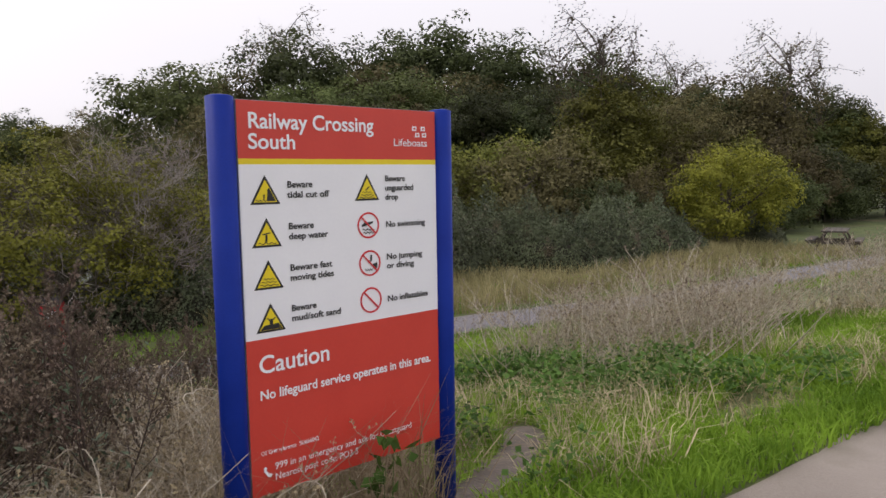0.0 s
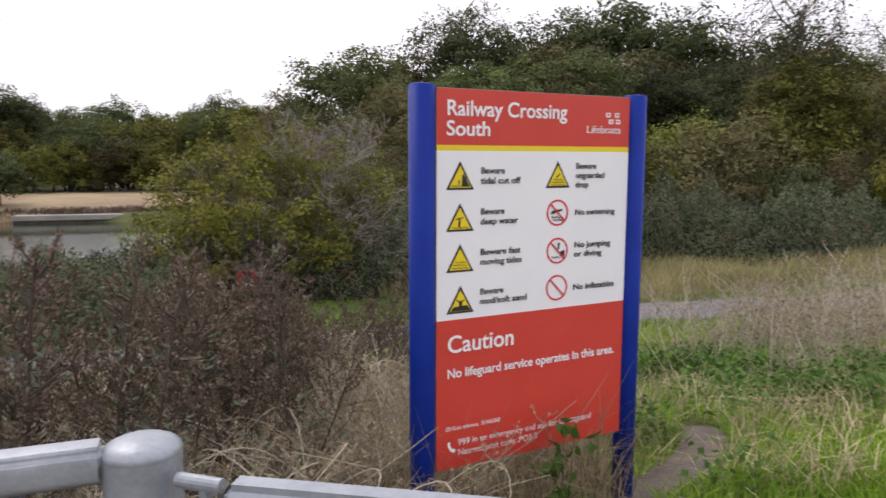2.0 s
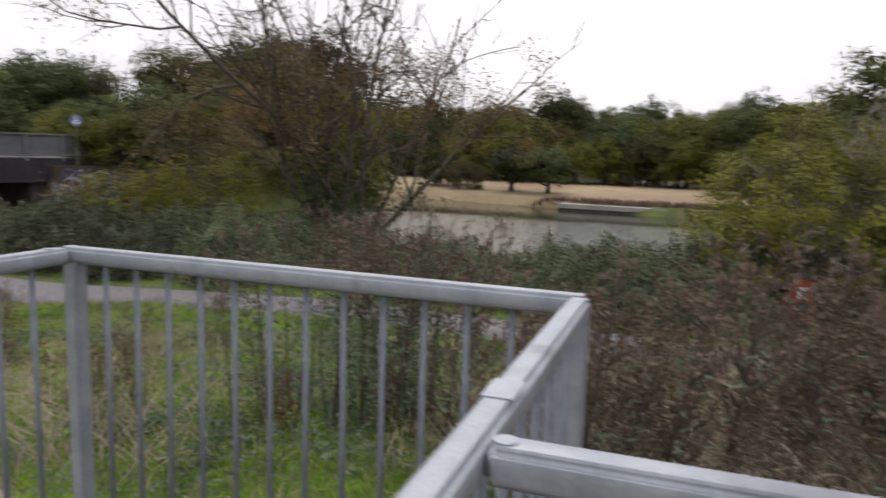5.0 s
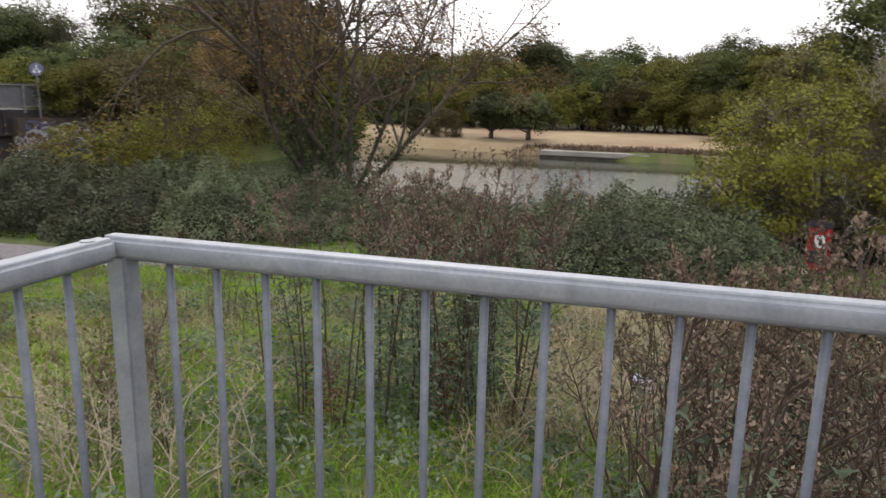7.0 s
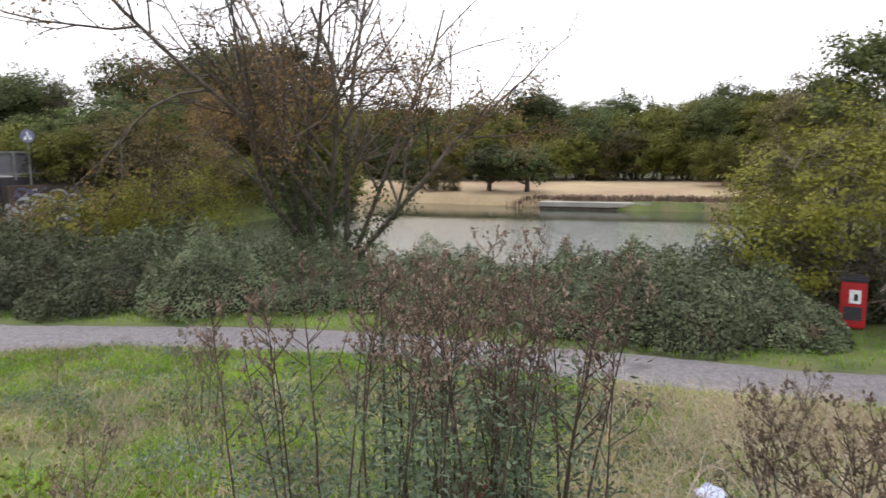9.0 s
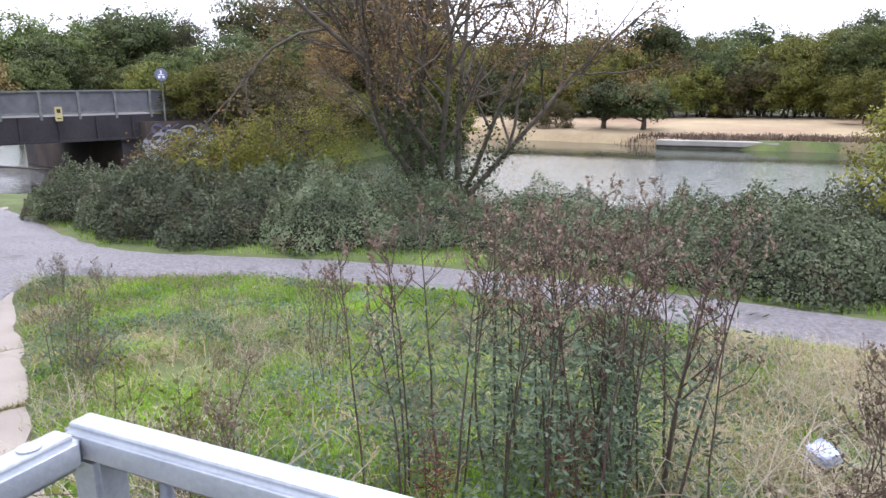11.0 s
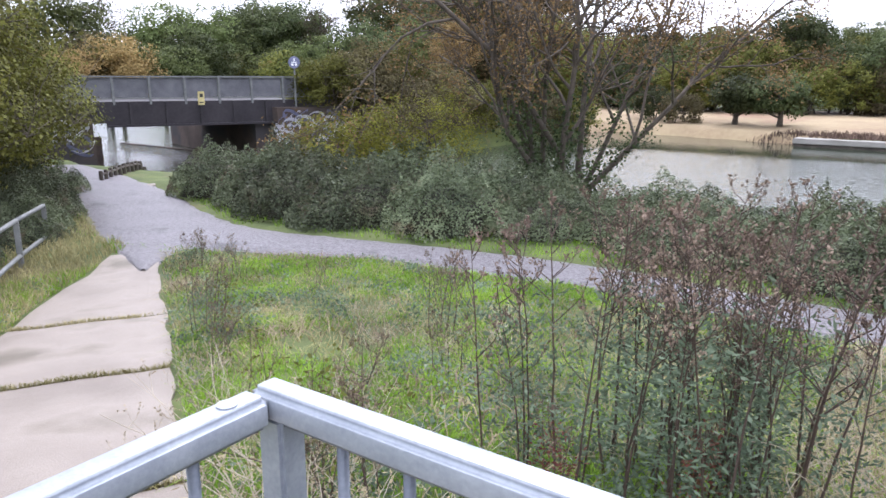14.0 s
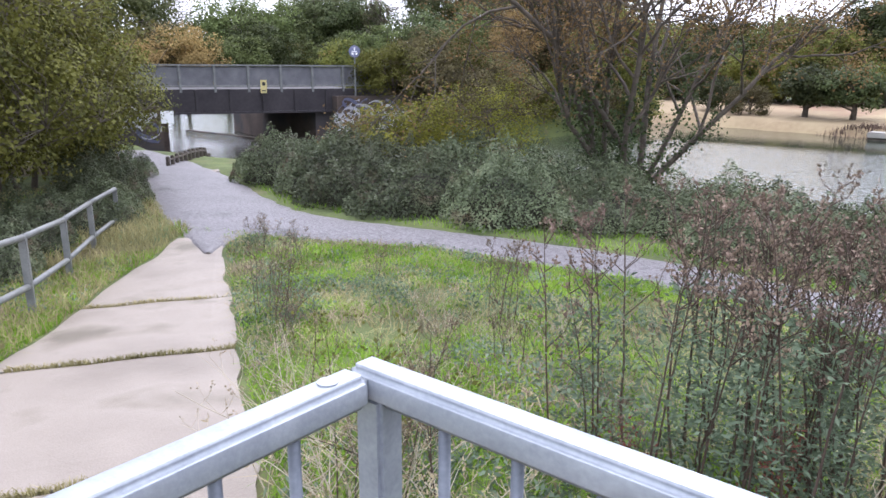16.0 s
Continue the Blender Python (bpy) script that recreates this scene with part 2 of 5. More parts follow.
def part(name, bm, material, parent=None, label="", smooth=False):
    """Links a bmesh or a mesh as one object under a thing."""
    if isinstance(bm, bmesh.types.BMesh):
        me = bpy.data.meshes.new(name)
        bm.normal_update(); bm.to_mesh(me); bm.free()
        me.materials.append(material)
        if smooth:
            me.polygons.foreach_set("use_smooth", np.ones(len(me.polygons), bool))
    else:
        me = bm
    ob = new(name, me)
    ob.parent = parent
    if label:
        ob["label"] = label
    return ob

def box(size, m=Matrix(), bevel=0.0, bm=None, seg=2):
    bm = bm or bmesh.new()
    g = bmesh.ops.create_cube(bm, size=1, matrix=m @ Matrix.Diagonal((*size, 1)))
    if bevel:
        es = list({e for v in g["verts"] for e in v.link_edges})
        bmesh.ops.bevel(bm, geom=es, offset=bevel, segments=seg, affect="EDGES")
    return bm

def rod(p, q, r, bm=None, n=12, r2=None, cap=True):
    bm = bm or bmesh.new()
    p, q = Vector(p), Vector(q)
    turn = (q - p).to_track_quat("Z", "Y").to_matrix().to_4x4()
    bmesh.ops.create_cone(bm, cap_ends=cap, segments=n, radius1=r, radius2=r if r2 is None else r2, depth=(q - p).length,
                          matrix=Matrix.Translation((p + q) / 2) @ turn)
    return bm

def prism(outline, depth, m=Matrix(), bm=None):
    """An outline in x and z, pushed along y by depth."""
    bm = bm or bmesh.new()
    a = [bm.verts.new(m @ Vector((x, 0, z))) for x, z in outline]
    b = [bm.verts.new(m @ Vector((x, depth, z))) for x, z in outline]
    bm.faces.new(a); bm.faces.new(b[::-1])
    for i in range(len(a)):
        bm.faces.new((a[i - 1], a[i], b[i], b[i - 1]))
    bmesh.ops.recalc_face_normals(bm, faces=bm.faces)
    return bm

def tubes(lines, n=5):
    """Tapered tubes along polylines: each line is (points k x 3, radii k)."""
    V, F, o = [], [], 0
    ang = np.arange(n) * 2 * math.pi / n
    for P, R in lines:
        P = np.asarray(P, float); k = len(P)
        d = np.gradient(P, axis=0); d /= np.linalg.norm(d, axis=1)[:, None] + 1e-9
        ref = np.where(np.abs(d[:, 2:3]) > 0.9, [[1.0, 0, 0]], [[0, 0, 1.0]])
        a = np.cross(d, ref); a /= np.linalg.norm(a, axis=1)[:, None] + 1e-9
        b = np.cross(d, a)
        ring = P[:, None, :] + (a[:, None, :] * np.cos(ang)[None, :, None] + b[:, None, :] * np.sin(ang)[None, :, None]) * np.asarray(R)[:, None, None]
        V.append(ring.reshape(-1, 3))
        i = np.arange(k - 1)[:, None] * n; j = np.arange(n)[None, :]; j2 = (j + 1) % n
        F.append(np.stack([i + j, i + j2, i + n + j2, i + n + j], -1).reshape(-1, 4) + o)
        o += k * n
    return np.concatenate(V), np.concatenate(F)

def leaves(P, length, width, up=0.0, D=None, r=rng, out=None):
    """One folded kite-shaped leaf at each point; out: the way its upper side turns, more or less."""
    P = np.asarray(P, float); k = len(P)
    if out is not None:
        N = out / (np.linalg.norm(out, axis=1)[:, None] + 1e-9) + r.normal(0, 0.38, (k, 3))
        N /= np.linalg.norm(N, axis=1)[:, None] + 1e-9
        D = np.cross(N, r.normal(size=(k, 3))); D /= np.linalg.norm(D, axis=1)[:, None] + 1e-9
        S = np.cross(D, N)
        N = -N
    else:
        if D is None:
            D = r.normal(size=(k, 3)); D[:, 2] += up
        D = D / (np.linalg.norm(D, axis=1)[:, None] + 1e-9)
        S = np.cross(D, r.normal(size=(k, 3))); S /= np.linalg.norm(S, axis=1)[:, None] + 1e-9
        N = np.cross(D, S)
    L = (length * r.uniform(0.6, 1.3, k))[:, None]; W = (width * r.uniform(0.6, 1.3, k))[:, None]
    V = np.stack([P, P + D * L * 0.45 + S * W * 0.5 + N * W * 0.14, P + D * L, P + D * L * 0.45 - S * W * 0.5 + N * W * 0.14], 1).reshape(-1, 3)
    return V, np.arange(4 * k).reshape(-1, 4)

def join(parts):
    V, F, o = [], [], 0
    for v, f in parts:
        V.append(v); F.append(f + o); o += len(v)
    return np.concatenate(V), np.concatenate(F)

def value_noise(x, y, s=1.0, seed=0):
    """Smooth noise of a plan position, about -1 to 1."""
    x, y = np.asarray(x, float), np.asarray(y, float)
    z = 0
    for i in range(5):
        a = seed * 1.7 + i * 2.4
        z = z + np.sin((x * math.cos(a) + y * math.sin(a)) * s * (0.7 + 0.5 * i) + a * 3.1) * np.cos((x * math.sin(a * 1.3) - y * math.cos(a * 1.3)) * s * (0.9 + 0.37 * i) + a)
    return z / 2.6

# ---- lie of the land ----
PATH_P = [(60, 10.5), (40, 9.0), (22, 7.9), (14, 7.5), (10, 8.1), (1.7, 7.85), (-3.1, 8.3), (-5.9, 7.8), (-8.2, 7.1), (-10.2, 6.6), (-15.4, 8.8), (-18.3, 9.6), (-21.5, 10.3)]
PATH_W = [1.4, 1.4, 1.3, 1.3, 1.35, 1.3, 1.25, 1.25, 1.5, 2.3, 2.1, 2.2, 2.0]
MUD = [(4.4, 0.72), (4.9, 0.95), (5.35, 1.3), (5.6, 1.7)]
RAMP_D = np.array((-0.845, 0.535)); RAMP_N = np.array((0.535, 0.845))

def smooth(a, b, x):
    t = np.clip((x - a) / (b - a), 0, 1)
    return t * t * (3 - 2 * t)

def seg_dist(x, y, a, b):
    a, b = np.array(a, float), np.array(b, float)
    d = b - a
    t = np.clip(((x - a[0]) * d[0] + (y - a[1]) * d[1]) / (d @ d), 0, 1)
    return np.hypot(x - a[0] - t * d[0], y - a[1] - t * d[1])

def land(x, y):
    x, y = np.asarray(x, float), np.asarray(y, float)
    z = np.interp(y, [-0.1, 3.5, 7.2, 10.5, 12.5, 42, 62, 75, 120], [0, -0.55, -1.1, -1.16, -1.25, -1.55, -0.5, 0.4, 3.0])
    z = np.minimum(z, np.interp(-0.845 * x + 0.535 * y, [0.3, 2.0, 4.0, 7.0, 9.5], [0, -0.35, -0.6, -0.95, -1.1]))
    z = z + smooth(16, 34, x) * smooth(14, 40, y) * 0.8
    near = np.interp(x, [-40, -25.5, -22, -19, -9], [16.5, 12.4, 11.3, 11.7, 15])
    far = 41 + 0.29 * np.abs(np.minimum(x, 0))
    w = smooth(0, 2.2, y - near) * smooth(0, 1.2, far - y) * smooth(9.5, 6.5, x)
    z = z - w * 1.9
    ridge = np.minimum(seg_dist(x, y, (-23.5, 26.5), (-23, 48)), seg_dist(x, y, (-29.0, 8.5), (-36, -6)))
    z = np.maximum(z, 0.9 - 0.8 * np.maximum(ridge - 1.2, 0))
    far_off = smooth(0, 10, y - 2)
    return z + value_noise(x, y, 1.1, 3) * 0.035 * far_off + value_noise(x, y, 3.1, 5) * 0.012 * smooth(0.2, 2, y)

def on_paths(x, y, pad=0.0):
    d = np.full(np.shape(x), 9.0)
    for i in range(len(PATH_P) - 1):
        d = np.minimum(d, seg_dist(x, y, PATH_P[i], PATH_P[i + 1]) - (PATH_W[i] + PATH_W[i + 1]) / 4)
    s = x * RAMP_D[0] + y * RAMP_D[1]; q = x * RAMP_N[0] + y * RAMP_N[1]
    left = np.interp(s, [4.9, 6.3, 7.8, 11], [-1.83, -1.63, -1.46, -0.64])
    ramp = np.maximum(np.maximum(q + 0.1, left - q), np.maximum(0.2 - s, s - 10.7))
    pad_y = np.maximum(y + 0.12 - 0.03 * np.maximum(x - 5, 0), -6 - y)
    pad_y = np.maximum(pad_y, -0.6 - x)
    for a, b in zip(MUD, MUD[1:]):
        d = np.minimum(d, seg_dist(x, y, a, b) - 0.1)
    return np.minimum(np.minimum(d, ramp), pad_y) < pad
# ---- ground, water, paths ----
gx = np.concatenate([np.linspace(-900, -60, 14), np.arange(-58, -16, 1.0), np.arange(-16, 16, 0.2), np.arange(16, 60, 1.0), np.linspace(62, 900, 14)])
gy = np.concatenate([np.linspace(-900, -12, 12), np.arange(-10, -3, 1.0), np.arange(-3, 17, 0.2), np.arange(17, 80, 1.0), np.linspace(84, 900, 12)])
GX, GY = np.meshgrid(gx, gy)
GZ = land(GX, GY) - 0.03 * on_paths(GX, GY, 0.02)
idx = np.arange(GX.size).reshape(GX.shape)
quads = np.stack([idx[:-1, :-1], idx[:-1, 1:], idx[1:, 1:], idx[1:, :-1]], -1).reshape(-1, 4)
gm = mesh_np("ground", np.stack([GX.ravel(), GY.ravel(), GZ.ravel()], 1), quads, M_GROUND, True)
gm.materials.append(M_MEADOW)
cy = GY.ravel()[quads].mean(1); cx = GX.ravel()[quads].mean(1)
gm.polygons.foreach_set("material_index", ((cy > 41.5) & (cy < 66) & (cx < 8) & (cx > -45)).astype(np.int32))
tagged(new("ground", gm), "rough grassy ground sloping down to a pond", "ground", kind="structure")

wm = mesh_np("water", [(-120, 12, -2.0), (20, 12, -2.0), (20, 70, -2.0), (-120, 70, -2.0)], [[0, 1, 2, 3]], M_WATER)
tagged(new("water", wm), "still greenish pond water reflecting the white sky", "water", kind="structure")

def ribbon(name, pts, widths, z_up, material, step=0.25, skirt=0.06, ragged=0.06, across=8):
    """A path laid on the land along a line of plan points."""
    pts = np.array(pts, float); seg = np.r_[0, np.cumsum(np.linalg.norm(np.diff(pts, axis=0), axis=1))]
    s = np.arange(0, seg[-1], step)
    X = np.interp(s, seg, pts[:, 0]); Y = np.interp(s, seg, pts[:, 1]); W = np.interp(s, seg, widths)
    k = np.ones(9) / 9
    X[4:-4], Y[4:-4] = np.convolve(X, k, "valid"), np.convolve(Y, k, "valid")
    d = np.stack([np.gradient(X), np.gradient(Y)], 1); d /= np.linalg.norm(d, axis=1)[:, None]
    u = np.linspace(-0.5, 0.5, across)
    edge = 1 + ragged * np.stack([value_noise(s, s * 0, 2.0, 1), value_noise(s, s * 0, 2.3, 9)], 1)
    rows = []
    for j, a in enumerate(u):
        w = W * (edge[:, 0] if a < 0 else edge[:, 1])
        x = X - d[:, 1] * a * w; y = Y + d[:, 0] * a * w
        crown = 0.03 * (1 - (2 * a) ** 2)
        rows.append(np.stack([x, y, land(x, y) + z_up + crown - (skirt if j in (0, across - 1) else 0)], 1))
    V = np.stack(rows, 1); n = len(s)
    i = np.arange(n * across).reshape(n, across)
    F = np.stack([i[:-1, :-1], i[:-1, 1:], i[1:, 1:], i[1:, :-1]], -1).reshape(-1, 4)
    return mesh_np(name, V.reshape(-1, 3), F, material, True)

tagged(new("gravel_path", ribbon("gravel_path", PATH_P, PATH_W, 0.015, M_GRAVEL)), "damp grey compacted gravel path through grass", "path", kind="structure")
tagged(new("gravel_path", ribbon("gravel_path", [(-8.1, 4.75), (-8.9, 5.3), (-9.6, 5.9), (-10.6, 6.7), (-11.6, 7.2)], [0.1, 0.8, 1.5, 2.2, 2.2], 0.012, M_GRAVEL)), "wet gravel where the concrete path ends", "path", kind="structure")
tagged(new("mud_patch", ribbon("mud_patch", MUD, [0.75, 0.7, 0.5, 0.25], 0.008, M_DIRT, 0.08, 0.03, 0.6)), "trodden mud track worn through the grass", "track", kind="structure")

def slab(parent, x0, x1, y0, y1, place):
    """A concrete slab over a patch of its own axes, draped on the slope."""
    nx, ny = max(2, int((x1 - x0) / 0.25)), 8
    bm = bmesh.new()
    top, low = [], []
    for i in range(nx + 1):
        for j in range(ny + 1):
            a = x0 + (x1 - x0) * i / nx; b = y0 + (y1 - y0) * j / ny
            if j == ny: b += 0.04 * value_noise(a, 0, 2.2, 4)
            if j == 0: b += 0.05 * value_noise(a, 3, 1.6, 6)
            x, y = place(a, b)
            z = float(land(x, y)) + 0.015
            top.append(bm.verts.new((x, y, z - (0.012 if i in (0, nx) or j in (0, ny) else 0))))
            low.append(bm.verts.new((x, y, z - 0.12)))
    w = ny + 1
    for i in range(nx):
        for j in range(ny):
            k = i * w + j
            bm.faces.new((top[k], top[k + w], top[k + w + 1], top[k + 1]))
    rim = [j for j in range(w)] + [i * w + ny for i in range(1, nx + 1)] + [nx * w + j for j in range(ny - 1, -1, -1)] + [i * w for i in range(nx - 1, 0, -1)]
    for a, b in zip(rim, rim[1:] + rim[:1]):
        bm.faces.new((top[a], top[b], low[b], low[a]))
    bmesh.ops.recalc_face_normals(bm, faces=bm.faces)
    return part("slab", bm, M_CONC, parent, smooth=False)

ramp = tagged(new("concrete_path"), "pale worn concrete footpath of long slabs with mossy joints", "path", kind="structure")
def ramp_place(s, u):
    q0 = float(np.interp(s, [4.9, 6.3, 7.8, 11], [-1.83, -1.63, -1.46, -0.64]))
    q = q0 + u * (-0.1 - q0)
    return s * RAMP_D[0] + q * RAMP_N[0], s * RAMP_D[1] + q * RAMP_N[1]
cuts = [0.3, 2.4, 4.66, 6.85, 10.6]
for a, b in zip(cuts, cuts[1:]):
    slab(ramp, a + 0.02, b - 0.02, 0.0, 1.0, ramp_place)
cuts = [-0.45, 2.1, 4.6, 7.2, 9.8, 12.4]
for a, b in zip(cuts, cuts[1:]):
    slab(ramp, a + 0.012, b - 0.012, -3.6, -0.12, lambda x, y: (x, y + 0.12 * max(0, x - 5.6) + 0.02))
st = slab(ramp, 0, 0.35, -1.1, 1.1, lambda s, q: (-15.25 + s * RAMP_D[0] - q * 0.2, 8.75 + s * RAMP_D[1] + q * 0.98))

# ---- railings ----
def rail_beam(p, q, cap_p=True):
    p, q = Vector(p), Vector(q)
    d = q - p
    m = Matrix.Translation((p + q) / 2) @ Matrix.Rotation(math.atan2(d.y, d.x), 4, "Z")
    return box((d.length, 0.054, 0.05), m, 0.011, None, 4)

RZ = 1.1
fence = tagged(new("guard_railing"), "galvanised steel guard railing with upright bars round a bay", "railing")
def beam(name, p, q):
    o = part(name, rail_beam((*p, RZ - 0.025), (*q, RZ - 0.025)), M_GALV, fence)
    for f in o.data.polygons:
        f.use_smooth = True
    o.modifiers.new("soft_edges", "WEIGHTED_NORMAL")
    return o
beam("top_rail", (-0.045, 0), (1.562, 0))
beam("top_rail", (-0.015, -0.028), (-0.015, -1.75))
beam("top_rail", (1.545, -0.028), (1.545, -1.4))
beam("top_rail", (1.573, -0.907), (2.40, -0.907))
for p, q in (((-0.02, 0), (1.545, 0)), ((-0.015, -0.03), (-0.015, -1.75)), ((1.545, -0.03), (1.545, -1.4)), ((1.575, -0.907), (2.40, -0.907))):
    d = Vector(q) - Vector(p)
    part("bottom_rail", box((d.length, 0.045, 0.012), Matrix.Translation(((p[0] + q[0]) / 2, (p[1] + q[1]) / 2, 0.11)) @ Matrix.Rotation(math.atan2(d.y, d.x), 4, "Z"), 0.003), M_GALV, fence)
bar = rod((0, 0, 0.11), (0, 0, 1.06), 0.0085, n=10)
bar_me = part("bar", bar, M_BAR, fence, smooth=True)
bar_me.location = (0.115, 0, 0)
spots = [(0.115 * i, 0) for i in range(2, 13)] + [(-0.015, -0.03 - 0.115 * i) for i in range(1, 15)] + [(1.545, -0.03 - 0.115 * i) for i in range(1, 12)] + [(1.95 + 0.1145 * i, -0.907) for i in range(-2, 4)]
for x, y in spots:
    ob = new("bar", bar_me.data); ob.parent = fence; ob.location = (x, y, 0)
for x, y in ((-0.005, 0), (1.541, 0), (1.545, -1.37), (-0.015, -1.72)):
    part("post", box((0.05, 0.05, 1.06), Matrix.Translation((x, y, 0.53)), 0.006), M_GALV, fence)
for x, y in ((-0.015, -0.085), (1.592, -0.907)):
    part("cap_disc", rod((x, y, RZ - 0.002), (x, y, RZ + 0.0025), 0.0145, n=20), M_GALV, fence)
part("patch_plate", box((0.047, 0.08, 0.003), Matrix.Translation((1.545, -0.735, RZ + 0.0005)), 0.001), M_GALV, fence)
bm = rod((2.44, -0.91, 0), (2.44, -0.91, 1.085), 0.05, n=28)
part("round_post", bm, M_GALV, fence, "thick round gate post with a shallow domed top", smooth=False)
bm = bmesh.new()
bmesh.ops.create_uvsphere(bm, u_segments=28, v_segments=12, radius=1, matrix=Matrix.Translation((2.44, -0.91, 1.083)) @ Matrix.Diagonal((0.051, 0.051, 0.02, 1)))
part("post_cap", bm, M_GALV, fence, smooth=True)

gate = tagged(new("steel_gate"), "galvanised tubular steel gate beside its round post, ajar", "gate")
gd = Vector((0.86, -0.51, 0)).normalized(); g0 = Vector((2.535, -1.065, 0))
def gp(a, z): return g0 + gd * a + Vector((0, 0, z))
turn = Matrix.Rotation(math.atan2(gd.y, gd.x), 4, "Z")
part("top_bar", box((0.34, 0.052, 0.052), Matrix.Translation(gp(0.17, 1.07)) @ turn, 0.014, seg=3), M_GALV, gate)
part("bottom_bar", box((0.34, 0.04, 0.04), Matrix.Translation(gp(0.17, 0.14)) @ turn, 0.006), M_GALV, gate)
for a in (0.03, 0.31):
    part("stile", box((0.04, 0.04, 0.92), Matrix.Translation(gp(a, 0.59)) @ turn, 0.005), M_GALV, gate)
part("bar", rod(gp(0.17, 0.15), gp(0.17, 1.05), 0.0085, n=10), M_GALV, gate)
# bar is solid: a black disc stands in for the shaded hollow of its end
part("tube_end_shade", rod(gp(-0.003, 1.072), gp(0.004, 1.072), 0.016, n=16), M_BLACK, gate, "black disc painting the shade inside the open tube end")
part("hinge_pin", rod((2.483, -0.955, 1.055), (2.535, -0.995, 1.055), 0.010, n=14), M_GALV, gate, "pale steel hinge bar")
part("hinge_strap", rod((2.515, -0.98, 0.9), (2.515, -0.98, 1.052), 0.008, n=12), M_GALV, gate)

# ---- warning sign ----
SIGN_U = Vector((0.9923, 0.1236, 0)); SIGN_O = Vector((3.382, 0.51, 0))
SM = Matrix.Translation(SIGN_O) @ Matrix.Rotation(math.atan2(SIGN_U.y, SIGN_U.x), 4, "Z")
sign = tagged(new("warning_sign"), "red and white coastal warning board between blue posts", "sign")
sign.matrix_world = SM
for x in (-0.064, 0.922):
    bm = rod((x, 0.02, -0.35), (x, 0.02, 1.722), 0.047, n=32)
    po = part("post", bm, M_BLUE, sign, "glossy blue round metal post", smooth=False)
    for f in po.data.polygons:
        f.use_smooth = abs(f.normal.z) < 0.5
    bm = bmesh.new()
    bmesh.ops.create_uvsphere(bm, u_segments=28, v_segments=8, radius=1, matrix=Matrix.Translation((x, 0.02, 1.721)) @ Matrix.Diagonal((0.0465, 0.0465, 0.009, 1)))
    part("post_cap", bm, M_BLUE, sign, smooth=True)
def plate(name, x0, x1, z0, z1, material, front=0.0, th=0.004, label=""):
    return part(name, box((x1 - x0, th, z1 - z0), Matrix.Translation(((x0 + x1) / 2, th / 2 - front, (z0 + z1) / 2))), material, sign, label)
plate("backing_panel", -0.017, 0.875, 0.293, 1.716, M_GALV, -0.002, 0.012, "grey aluminium sign panel")
plate("header_panel", -0.015, 0.873, 1.514, 1.714, M_RED, 0.002, label="red header band")
plate("yellow_stripe", -0.015, 0.873, 1.494, 1.514, M_YEL, 0.002, label="thin yellow stripe")
plate("symbol_panel", -0.015, 0.873, 0.872, 1.494, M_WHITE, 0.002, label="white panel with warning symbols")
plate("caution_panel", -0.015, 0.873, 0.295, 0.872, M_RED, 0.002, label="red caution panel")

def text(body, x, z, cap, material, x_end=None, parent=sign, name="lettering", front=0.0045, m=Matrix(), bold=0.0):
    """Printed words with their baseline at z and capitals cap high; x_end squeezes them to a width."""
    c = bpy.data.curves.new(name, "FONT")
    c.body, c.size, c.extrude, c.offset = body, cap / 0.72, 0.0004, bold
    o = bpy.data.objects.new(name, c)
    scene.collection.objects.link(o)
    bpy.context.view_layer.update()
    me = bpy.data.meshes.new_from_object(o.evaluated_get(bpy.context.evaluated_depsgraph_get()))
    bpy.data.objects.remove(o)
    w = max(v.co.x for v in me.vertices)
    k = (x_end - x) / w if x_end else 1.0
    me.transform(m @ Matrix.Translation((x, -front, z)) @ Matrix.Rotation(math.pi / 2, 4, "X") @ Matrix.Diagonal((k, 1, 1, 1)))
    me.materials.clear(); me.materials.append(material)
    ob = new(name, me); ob.parent = parent
    return ob
BOLD = 0.0012
text("Railway Crossing", 0.022, 1.62, 0.056, M_WHITE, 0.554, bold=BOLD)
text("South", 0.022, 1.549, 0.054, M_WHITE, 0.205, bold=BOLD)
text("Lifeboats", 0.65, 1.568, 0.031, M_WHITE, 0.826)
for x, z in ((0.75, 1.632), (0.795, 1.632), (0.765, 1.606), (0.802, 1.606)):
    fl = plate("emblem_flag", x, x + 0.022, z, z + 0.018, M_WHITE, 0.0035, 0.001, "small white flag emblem")
    part("emblem_dot", box((0.009, 0.001, 0.008), Matrix.Translation((x + 0.011, -0.0045, z + 0.009))), M_RED, fl)
for words, z in ((("Beware", "tidal cut off"), 1.411), (("Beware", "deep water"), 1.26), (("Beware fast", "moving tides"), 1.108), (("Beware", "mud/soft sand"), 0.958)):
    text(words[0], 0.166, z, 0.024, M_BLACK, 0.166 + 0.105 * (1 if len(words[0]) < 7 else 1.72), bold=0.0006)
    text(words[1], 0.166, z - 0.037, 0.024, M_BLACK, {"tidal cut off": 0.343, "deep water": 0.333, "moving tides": 0.352, "mud/soft sand": 0.378}[words[1]], bold=0.0006)
for words, z, ends in ((("Beware", "unguarded", "drop"), 1.427, (0.706, 0.748, 0.668)), (("No swimming",), 1.243, (0.808,)), (("No jumping", "or diving"), 1.112, (0.79, 0.745)), (("No inflatables",), 0.94, (0.816,))):
    for i, w in enumerate(words):
        text(w, 0.603, z - 0.037 * i, 0.024, M_BLACK, ends[i], bold=0.0006)
